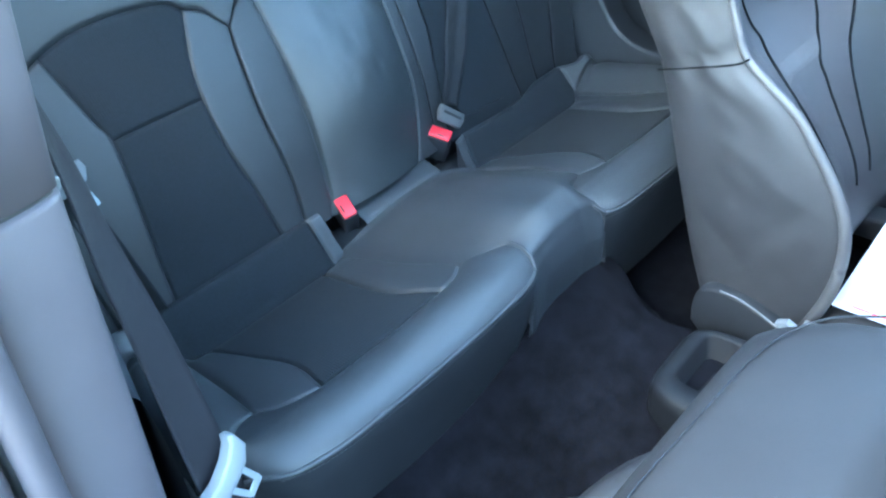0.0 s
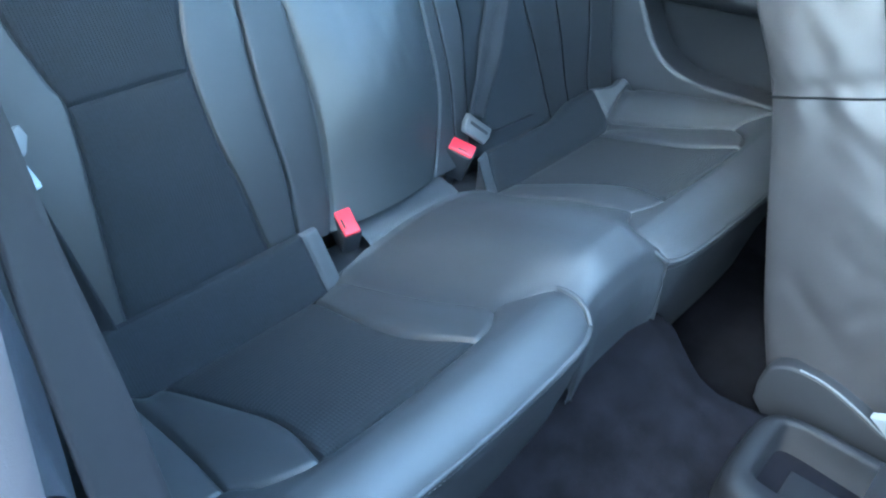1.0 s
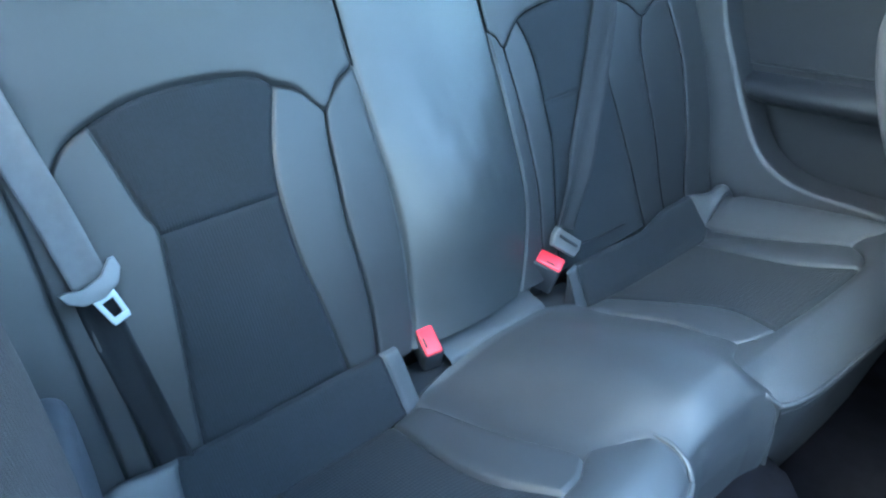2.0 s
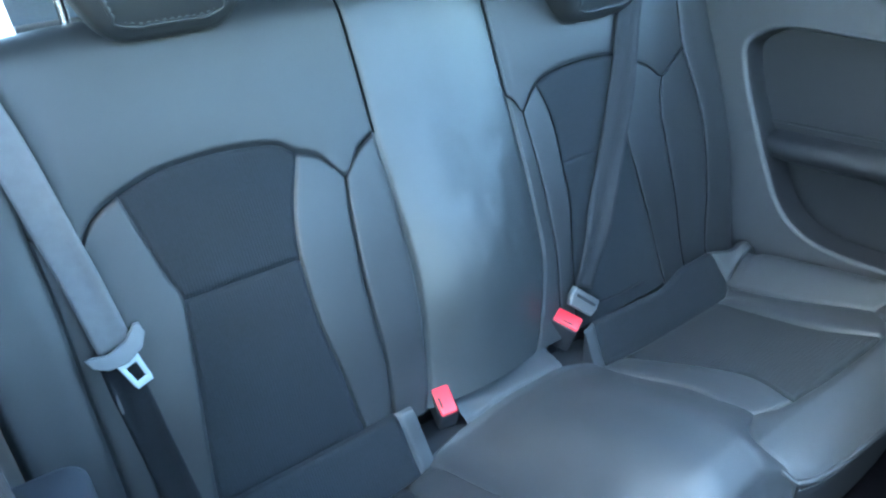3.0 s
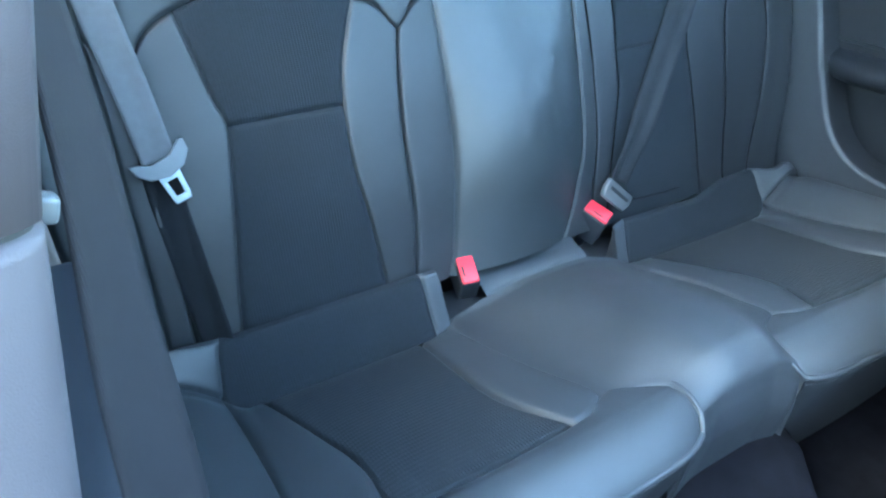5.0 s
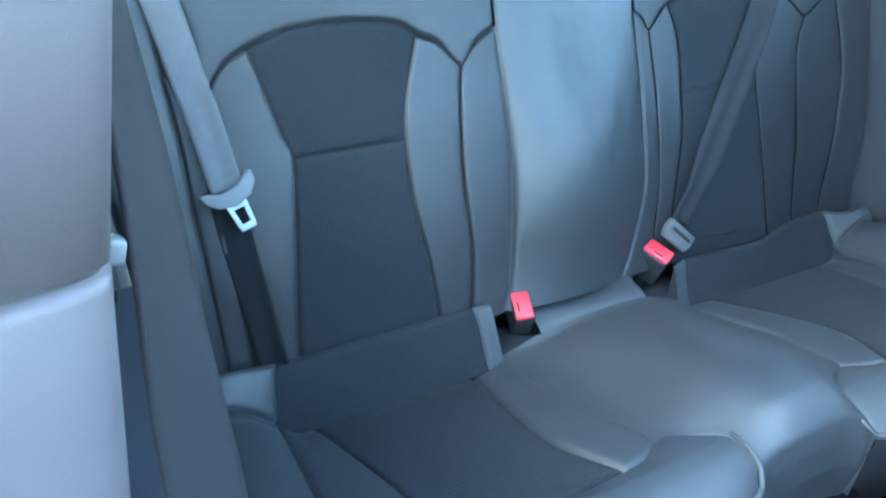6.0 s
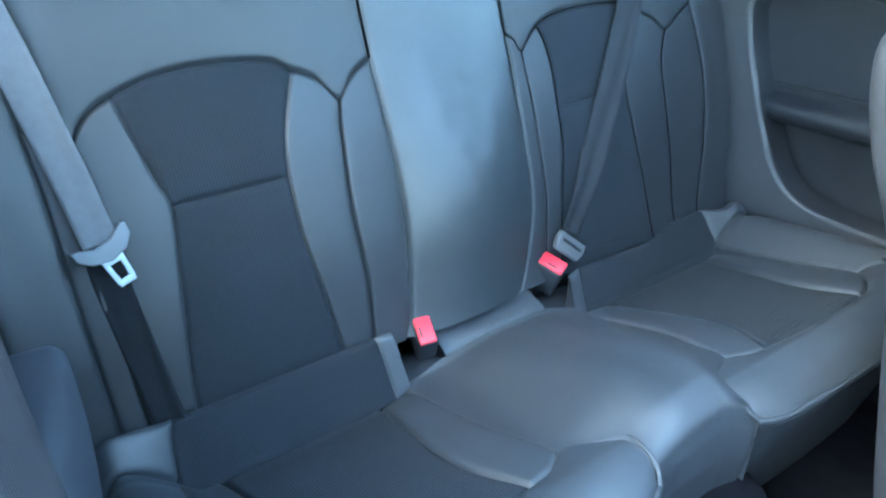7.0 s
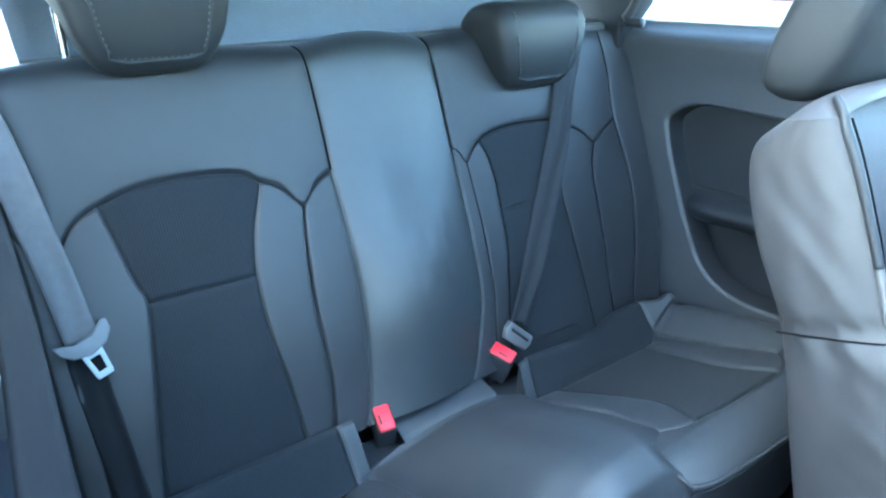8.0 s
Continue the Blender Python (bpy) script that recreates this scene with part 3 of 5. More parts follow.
def build_cushion():
    seat = part("seat_cushion", box((1.16, 0.36, 0.10), 0.03, at=(CX, 0.24, 0.07)), BLACK_TRIM, BENCH, "leather seat cushion with cloth centres")
    for s in (1, -1):
        def q(pts):
            return pts if s == 1 else mirror_x(pts)[::-1]

        def low(x, w):
            """the strip is pressed down on the far side and climbs to its outer cap"""
            f = 0.88 if s == 1 else np.interp(abs(x - CX), [0.16, 0.21, 0.36, 0.43, 0.52, 0.56], [0.46, 0.66, 0.58, 0.80, 0.82, 0.45])
            return w if w <= 0.39 else 0.39 + (w - 0.39) * f

        def slip(pts):
            """on the far side the inner rear corner reaches closer to the middle"""
            return [(x + 0.036 * float(smooth01((x + 0.30) / 0.12) * smooth01((w - 0.22) / 0.15)), w) for x, w in pts]

        def put(name, mat, front, right, back, left, label="", surface=cushion_surface, e=(0.006,) * 4, **k):
            if name in ("rear_strip", "inner_cap", "outer_cap"):
                front, right, back, left = ([(x, low(x, w)) for x, w in c_] for c_ in (front, right, back, left))
            if s == -1:
                front, right, back, left = (slip(c_) for c_ in (front, right, back, left))
                left, right = mirror_x(right), mirror_x(left)
                front, back = mirror_x(front)[::-1], mirror_x(back)[::-1]
                e = (e[0], e[3], e[2], e[1])
            return part(name, panel(surface, front, right, back, left, edges=e, **k), mat, seat, label)
        put("rear_strip", CLOTH, STRIP_LOW[:-1] + [(-0.184, 0.382)], STRIP_END, [(x_, C_TOP) for x_ in np.linspace(-0.485, -0.190, 16)],
            [(-0.500, 0.388), (-0.492, 0.42), (-0.485, C_TOP)], "ribbed cloth strip", puff=0.003, e=(0.006, 0.005, 0.010, 0.005), nu=60, nv=24)
        put("inner_cap", LEATHER_LIT, [(-0.184, 0.382), (-0.158, 0.385)], [(-0.158, 0.385), (-0.162, 0.42), (-0.164, C_TOP)], [(-0.190, C_TOP), (-0.164, C_TOP)], STRIP_END,
            "leather end of the cloth strip", puff=0.002, e=(0.004, 0, 0.006, 0.004), nu=12, nv=24)
        side_rows = []
        for w_ in np.linspace(0.385, C_TOP, 12):
            xc = np.interp(w_, [0.385, 0.42, C_TOP], [-0.158, -0.162, -0.164])
            xw, ww = (xc, low(xc, w_)) if s == 1 else (2 * CX - slip([(xc, w_)])[0][0], low(xc, w_))
            top_ = cushion_surface(np.array([xw]), np.array([ww]))[0]
            side_rows.append([tuple(top_ + np.array((s * q * 0.008, 0, -q * 0.09))) for q in np.linspace(0, 1, 5)])
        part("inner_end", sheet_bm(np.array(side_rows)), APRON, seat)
        put("outer_cap", LEATHER_LIT, [(EDGE_X, 0.388), (-0.500, 0.388)], [(-0.500, 0.388), (-0.492, 0.42), (-0.485, C_TOP)], [(x_, C_TOP) for x_ in np.linspace(EDGE_X, -0.485, 8)],
            [(EDGE_X, 0.388), (EDGE_X, C_TOP)], puff=0.006, e=(0.005, 0.005, 0.010, 0.012), nu=24, nv=24)
        put("cloth_centre", CLOTH, CLOTH_FRONT, INB_LO, [(-0.455, 0.378), (-0.364, 0.376), (-0.216, 0.377)], OUTB_IN,
            "dark ribbed cloth seat centre", puff=0.003, e=(0.007, 0.007, 0.006, 0.007), nu=60, nv=60)
        put("inner_bolster", LEATHER_LIT, INB_FRONT, INB_UP, [(-0.216, 0.377), (-0.158, 0.385)], INB_LO, puff=0.006, e=(0.004, 0.003, 0.006, 0.006), nu=34, nv=60)
        put("outer_bolster", LEATHER_LIT, OUTB_FRONT, OUTB_IN, [(-0.500, 0.388), (-0.478, 0.379), (-0.455, 0.378)], OUTB_OUT, puff=0.010,
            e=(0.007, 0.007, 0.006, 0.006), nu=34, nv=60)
        put("outer_strip", LEATHER_LIT, [(EDGE_X, 0.02), (-0.545, 0.09), (-0.52, 0.115), (-0.494, 0.122)], OUTB_OUT, [(EDGE_X, 0.388), (-0.500, 0.388)],
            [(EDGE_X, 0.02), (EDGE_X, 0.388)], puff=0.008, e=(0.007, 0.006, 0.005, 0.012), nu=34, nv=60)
        put("front_roll", LEATHER_LIT, ROLL_FRONT, [(-0.062, -0.012), (-0.052, 0.02), (-0.052, 0.069)], ROLL_BACK,
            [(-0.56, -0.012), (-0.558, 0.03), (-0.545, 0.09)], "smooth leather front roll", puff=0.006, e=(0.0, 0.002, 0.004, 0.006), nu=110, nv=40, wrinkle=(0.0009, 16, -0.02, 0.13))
        # piping and dark front apron below it
        xs = np.linspace(-0.60, -0.062, 60)
        top = cushion_surface(xs if s == 1 else 2 * CX - xs, np.full(60, -0.013))
        part("piping", tube([tuple(p + np.array((0, -0.003, -0.001))) for p in top[::3]] + [tuple(top[-1])], 0.0042, n=160, sides=8), LEATHER_LIT, seat)
        end_x = np.array([-0.063, -0.055, -0.052, -0.052, -0.053])
        end = cushion_surface(end_x if s == 1 else 2 * CX - end_x, np.array([-0.013, 0.0, 0.02, 0.045, 0.066]))
        part("end_piping", tube([tuple(q_ + np.array((s * 0.002, 0, 0.001))) for q_ in end], 0.0034, n=40, sides=8), LEATHER_LIT, seat)
        part("roll_end", sheet_bm(np.array([end + np.array((-s * 0.010 * q_, 0.004 * q_, -0.13 * q_ - 0.001)) for q_ in np.linspace(0, 1, 8)])), LEATHER_LIT, seat, "leather end of the front roll")
        line = crom([tuple(q_ + np.array((0, -0.0045, -0.0095))) for q_ in top[8::3]], 150)
        stitch = bmesh.new()
        for i in range(0, 149, 2):
            d = Vector(line[i + 1] - line[i])
            m_ = Matrix.Translation(Vector((line[i] + line[i + 1]) / 2)) @ d.to_track_quat("X", "Z").to_matrix().to_4x4() @ Matrix.Diagonal((d.length, 0.001, 0.001, 1))
            bmesh.ops.create_cube(stitch, size=1, matrix=m_)
        part("stitching", stitch, THREAD, seat, "pale stitching below the piping", smooth=False)
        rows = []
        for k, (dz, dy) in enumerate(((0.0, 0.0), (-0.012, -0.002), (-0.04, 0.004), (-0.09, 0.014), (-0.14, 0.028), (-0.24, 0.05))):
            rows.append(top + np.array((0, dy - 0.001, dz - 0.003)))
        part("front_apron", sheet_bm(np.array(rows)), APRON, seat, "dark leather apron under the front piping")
    nl = [(-0.070, -0.20), (-0.070, -0.07), (-0.072, -0.012), (-0.067, 0.02), (-0.069, 0.060), (-0.090, 0.082), (-0.114, 0.092), (-0.136, 0.106), (-0.146, 0.17), (-0.156, 0.224), (-0.165, 0.30), (-0.170, 0.372), (-0.160, 0.394), (-0.112, 0.405)]
    nr = mirror_x([(x + 0.030 * float(smooth01((x + 0.30) / 0.12) * smooth01((w - 0.22) / 0.15)), w) for x, w in nl])
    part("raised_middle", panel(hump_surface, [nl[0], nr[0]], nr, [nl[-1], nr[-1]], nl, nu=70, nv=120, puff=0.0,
                                edges=(0, 0.008, 0.0, 0.008), width=0.008, wrinkle=(0.0012, 14, 0.02, 0.40)), LEATHER_LIT, seat, "smooth raised leather middle between the two seats")
    part("rear_ledge", panel(hump_surface, [(-0.080, 0.405), (0.122, 0.405)], [(0.122, 0.405), (0.118, 0.462)], [(-0.085, 0.462), (0.118, 0.462)], [(-0.080, 0.405), (-0.085, 0.462)],
                             puff=0.003, edges=(0.004, 0, 0, 0), nu=40, nv=16), LEATHER_LIT, seat, "narrow leather ledge behind the raised middle")
    return seat


build_cushion()


# ---- headrests ----
def build_headrest():
    hr = thing("rear_headrest", "dark leather rear headrest with stitched edges on chrome posts", "headrest", at=(0, 0, 0))
    # profile in (y, z): a hooked pad whose front lip hangs before the backrest
    pts = [(0.004, 0.0), (-0.026, 0.006), (-0.048, 0.04), (-0.056, 0.095), (-0.046, 0.140), (-0.012, 0.162), (0.045, 0.158), (0.080, 0.132), (0.082, 0.108), (0.050, 0.094), (0.026, 0.065), (0.022, 0.02)]
    prof = np.array(crom(pts + [pts[0]], 72))[:-1]

    def half(z):
        """half the pad's width at a height: narrow below, wide above"""
        return np.interp(z, [0.0, 0.02, 0.06, 0.12, 0.15, 0.165], [0.066, 0.082, 0.099, 0.113, 0.111, 0.100])

    def ring(t, k):
        mid = np.array((0.0, 0.088))
        c = mid + (prof - mid) * k
        return [(t * half(z), y, z) for y, z in c]
    sect = [(-1.0, 0.55), (-0.995, 0.70), (-0.975, 0.82), (-0.93, 0.91), (-0.86, 0.965), (-0.76, 0.99), (-0.4, 1.0), (0, 1.005), (0.4, 1.0), (0.76, 0.99), (0.86, 0.965), (0.93, 0.91), (0.975, 0.82), (0.995, 0.70), (1.0, 0.55)]
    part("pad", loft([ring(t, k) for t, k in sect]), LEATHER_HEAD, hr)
    # the seam round the front face
    zs = np.linspace(0.028, 0.150, 14)
    left = [(-0.72 * half(z), np.interp(z, [0.0, 0.006, 0.04, 0.095, 0.140, 0.162], [0.004, -0.026, -0.048, -0.056, -0.046, -0.012]) * 1.012, z) for z in zs]
    foot = [(x, -0.0425, 0.022) for x in np.linspace(-0.04, 0.04, 5)]
    loop = left[::-1] + foot + [(-x, y, z) for x, y, z in left]
    part("seam_groove", tube(loop, 0.0022, n=200, sides=8), PLASTIC_DARK, hr)
    c = crom([(x * 0.955, y - 0.0015, z + (0.004 if z < 0.03 else 0)) for x, y, z in loop], 90)
    bm = bmesh.new()
    for i in range(0, 89, 2):
        d = Vector(c[i + 1] - c[i])
        m = Matrix.Translation(Vector((c[i] + c[i + 1]) / 2)) @ d.to_track_quat("X", "Z").to_matrix().to_4x4() @ Matrix.Diagonal((d.length * 0.9, 0.0011, 0.0011, 1))
        bmesh.ops.create_cube(bm, size=1, matrix=m)
    part("stitching", bm, THREAD, hr, "pale stitching", smooth=False)
    for sx in (-1, 1):
        part("post", tube([(sx * 0.098, 0.05, 0.13), (sx * 0.098, 0.054, -0.06)], 0.0065, n=6, sides=14), CHROME, hr, "chrome post")
        part("post_collar", tube([(sx * 0.098, 0.052, -0.014), (sx * 0.098, 0.053, 0.008)], 0.014, n=4, sides=16), PLASTIC_DARK, hr)
    return hr


hr_a = build_headrest()
tagged(hr_a, "dark leather rear headrest pulled up on its chrome posts", group="rear headrests")
hr_a.matrix_basis = pose(-0.322, 0.645, 0.772)
hr_b = copy_thing(hr_a, pose(0.368, 0.612, 0.687))
hr_b["label"] = "dark leather rear headrest pushed down onto the backrest"


# ---- buckles and belts ----
def build_buckle(name, label, m, latched):
    b = thing(name, label, "seat belt buckle", group="rear belt buckles")
    part("housing", box((0.032, 0.051, 0.07), 0.005, at=(0, 0, -0.038)), BLACK_TRIM, b, "black plastic housing")
    part("button", box((0.027, 0.045, 0.008), 0.003, at=(0, -0.002, -0.001)), RED, b, "red release button")
    part("slot", box((0.004, 0.018, 0.003), 0.0012, at=(-0.008, -0.004, 0.0022)), BLACK_TRIM, b)
    part("stalk", box((0.024, 0.018, 0.05), 0.003, at=(0, 0.0, -0.09)), BLACK_TRIM, b)
    b.matrix_basis = m
    return b


def facing(at, normal, along):
    """A pose whose z points along normal and whose x lies close to along."""
    z = Vector(normal).normalized()
    x = (Vector(along) - z * Vector(along).dot(z)).normalized()
    y = z.cross(x)
    return Matrix.Translation(at) @ Matrix((x, y, z)).transposed().to_4x4()


build_buckle("belt_buckle", "open seat belt buckle with a red button, in a black housing", facing((-0.106, 0.428, 0.222), (-0.2, -0.45, 0.87), (0.86, -0.30, 0.2)), False)
build_buckle("belt_buckle", "latched seat belt buckle with a red button", facing((0.160, 0.436, 0.245), (-0.1, -0.42, 0.87), (0.65, 0.1, 0.6)), True)
for bx in (-0.110, 0.170):
    well = thing("buckle_well", "black fabric-lined opening round the buckle", "trim", group="buckle wells")
    part("lining", box((0.12, 0.075, 0.03), 0.008, at=(bx, 0.432, 0.142)), BLACK_TRIM, well)


def build_tongue(name, label, m, plastic, metal, inserted=False, scale=1.0, chunky=False):
    t = thing(name, label, "seat belt tongue")
    if chunky:
        ring = [(-0.034, 0.002), (-0.037, 0.020), (-0.031, 0.023), (-0.026, 0.011), (-0.010, 0.006), (0.012, 0.008), (0.026, 0.014), (0.032, 0.021), (0.037, 0.016), (0.033, -0.004), (0.018, -0.015), (-0.018, -0.015), (-0.030, -0.009)]
    else:
        ring = [(-0.034, 0.0), (-0.036, 0.014), (-0.028, 0.012), (-0.012, 0.004), (0.012, 0.006), (0.030, 0.018), (0.036, 0.016), (0.035, 0.002), (0.022, -0.012), (0.0, -0.018), (-0.022, -0.012)]
    if inserted:
        plate = [(-0.034, 0.016), (0.034, 0.016), (0.037, 0.0), (0.030, -0.016), (-0.030, -0.016), (-0.037, 0.0)]
        part("grip", prism(plate, -0.006, 0.006, 1, 0.003), plastic, t, "plastic grip")
        part("strap_slot", box((0.054, 0.015, 0.006), 0.002, at=(0, 0, 0.004)), BLACK_TRIM, t)
        t.matrix_basis = m
        return t
    part("grip", prism(ring, -0.008 if chunky else -0.005, 0.008 if chunky else 0.005, 1, 0.003 if chunky else 0.002, 3), plastic, t, "plastic grip")
    bm = bmesh.new()
    for sx in (-1, 1):
        tmp = box((0.0065, 0.0025, 0.034), 0.001, m=pose(sx * 0.0095, 0, -0.031, 0, sx * 4, 0))
        me = bpy.data.meshes.new("tmp")
        tmp.to_mesh(me)
        tmp.free()
        bm.from_mesh(me)
        bpy.data.meshes.remove(me)
    for z, h in ((-0.017, 0.010), (-0.047, 0.009)):
        tmp = box((0.026 if z > -0.03 else 0.021, 0.0027, h), 0.001, at=(0, 0, z))
        me = bpy.data.meshes.new("tmp")
        tmp.to_mesh(me)
        tmp.free()
        bm.from_mesh(me)
        bpy.data.meshes.remove(me)
    part("blade", bm, metal, t, "bright metal blade with a slot")
    t.matrix_basis = m @ Matrix.Scale(scale, 4)
    return t


def on_back(points, lift):
    """Places that lie a little before the backrest."""
    return [tuple(back_surface(np.array(x), np.array(v)) + np.array((0, -0.93 * d, 0.36 * d))) for (x, v), d in zip(points, lift)]


tx, ty, tz = on_back([(-0.497, 0.462)], [0.022])[0]
build_tongue("belt_tongue", "grey seat belt tongue with a bright metal blade", pose(tx, ty, tz, -20, -15, 6), TONGUE_GREY, BLADE, scale=0.96)
belt = thing("rear_seat_belt", "grey woven seat belt hanging beside the backrest", "seat belt")
part("webbing", ribbon([(-0.556, 0.658, 0.80)] + on_back([(-0.538, 0.735), (-0.527, 0.68), (-0.517, 0.61), (-0.507, 0.54), (-0.499, 0.464)], [0.012, 0.012, 0.012, 0.013, 0.014]),
                       ((0.9, -0.2, 0.2), (1, -0.05, 0.25)), (0.044, 0.040), curl=0.0015, fold=0.0006), WEBBING, belt)
# same strap below the tongue, with its shade put into the colour
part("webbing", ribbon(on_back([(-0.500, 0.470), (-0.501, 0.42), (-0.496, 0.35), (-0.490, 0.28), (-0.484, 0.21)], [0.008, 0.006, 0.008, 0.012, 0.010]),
                       ((0.9, -0.25, 0.1), (0.85, -0.4, 0.1)), 0.042, curl=0.003, fold=0.0012), WEBBING_DARK_SHADE, belt, "lower run of the strap, its shade put into the dark colour")

belt_far = thing("rear_seat_belt", "dark woven seat belt drawn across the backrest into its buckle", "seat belt")
part("webbing", ribbon([(0.530, 0.655, 0.80)] + on_back([(0.485, 0.735), (0.450, 0.675), (0.409, 0.596), (0.362, 0.528), (0.283, 0.413), (0.245, 0.355)], [0.014, 0.014, 0.013, 0.014, 0.016, 0.020]) + [(0.205, 0.447, 0.285)],
                       ((1, 0, 0.1), (0.85, 0.1, 0.5)), (0.056, 0.046), curl=0.003, fold=0.0022), WEBBING_FAR, belt_far)
build_tongue("belt_tongue", "grey seat belt tongue pushed into its buckle", facing((0.190, 0.430, 0.270), (0.65, 0.15, 0.70), (0.69, -0.1, -0.72)), PLASTIC, CHROME, inserted=True)
part("lap_webbing", tube([(0.215, 0.436, 0.252), (0.25, 0.437, 0.243), (0.306, 0.437, 0.238), (0.34, 0.440, 0.236), (0.37, 0.446, 0.228)], 0.0017, n=60, sides=8), WEBBING_DARK_SHADE, belt_far, "pale folded edge of the lap strap")

for gx_ in (0.600, -0.548):
    guide = thing("belt_guide", "black plastic belt guide set into the backrest shoulder", "belt guide", group="belt guides")
    part("frame", box((0.060, 0.040, 0.016), 0.005, m=pose(gx_, 0.668, 0.790, 12, 0, 0)), PLASTIC, guide)
    part("slot", box((0.044, 0.022, 0.010), 0.003, m=pose(gx_, 0.668, 0.797, 12, 0, 0)), BLACK_TRIM, guide, "black slot")


# ---- the car's shell: floor, sides, pillars, roof ----
def structure(name, label, category="car body"):
    return thing(name, label, category, kind="structure")


def carpet_height(x, y):
    x = x + 0.05 * np.exp(-((y + 0.10) / 0.07) ** 2) * (x > 0.05)
    tunnel = np.interp(x, [-0.62, -0.35, -0.20, -0.08, 0.0, 0.12, 0.155, 0.20, 0.26, 0.68], [0.0, 0.0, 0.025, 0.085, 0.125, 0.135, 0.125, 0.0, -0.05, -0.05])
    z = tunnel * np.where(x > 0.19, 1.0, np.interp(y, [-0.4, -0.17, -0.02], [0.42, 0.55, 1.0])) + 0.003
    tunnel = np.clip(tunnel / 0.13, 0, 1)
    heel = smooth01((y + 0.06) / 0.12)
    z = z + 0.05 * (1 - tunnel) * heel * (x < 0.19)
    return z + 0.004 * np.sin(9 * x + 4 * y) * np.sin(7 * y - 3 * x)


floor = structure("floor", "dark grey needle-felt carpet over the car's floor and tunnel", "carpet")
gx, gy = np.meshgrid(np.linspace(-0.62, 0.68, 200), np.linspace(-1.0, 0.12, 110))
part("carpet", sheet_bm(np.stack([gx, gy, carpet_height(gx, gy)], -1)), CARPET, floor)
part("kick_carpet", box((0.02, 0.62, 0.26), 0.006, at=(0.655, -0.10, 0.08)), CARPET, floor, "carpeted side of the footwell")
part("floor_pan", box((1.46, 2.5, 0.05), 0.005, at=(0.028, 0.0, -0.105)), BLACK_TRIM, floor)


POCKET = [(0.500, 0.592), (0.485, 0.535), (0.455, 0.460), (0.425, 0.390), (0.371, 0.296), (0.294, 0.254), (0.166, 0.250), (0.0, 0.252), (-0.18, 0.262),
          (-0.22, 0.32), (-0.22, 0.56), (-0.17, 0.625), (0.0, 0.632), (0.251, 0.640), (0.390, 0.646), (0.448, 0.641), (0.482, 0.625), (0.498, 0.610)]


TRIM_SKIN = material("side_trim_plastic", (0.031, 0.0335, 0.038), 0.55, var=0.08, grain=40, bump=0.25, bump_scale=1500)
POCKET_MAT = material("pocket_plastic", (0.0085, 0.0095, 0.012), 0.5, var=0.1, grain=40, bump=0.2, bump_scale=1500)


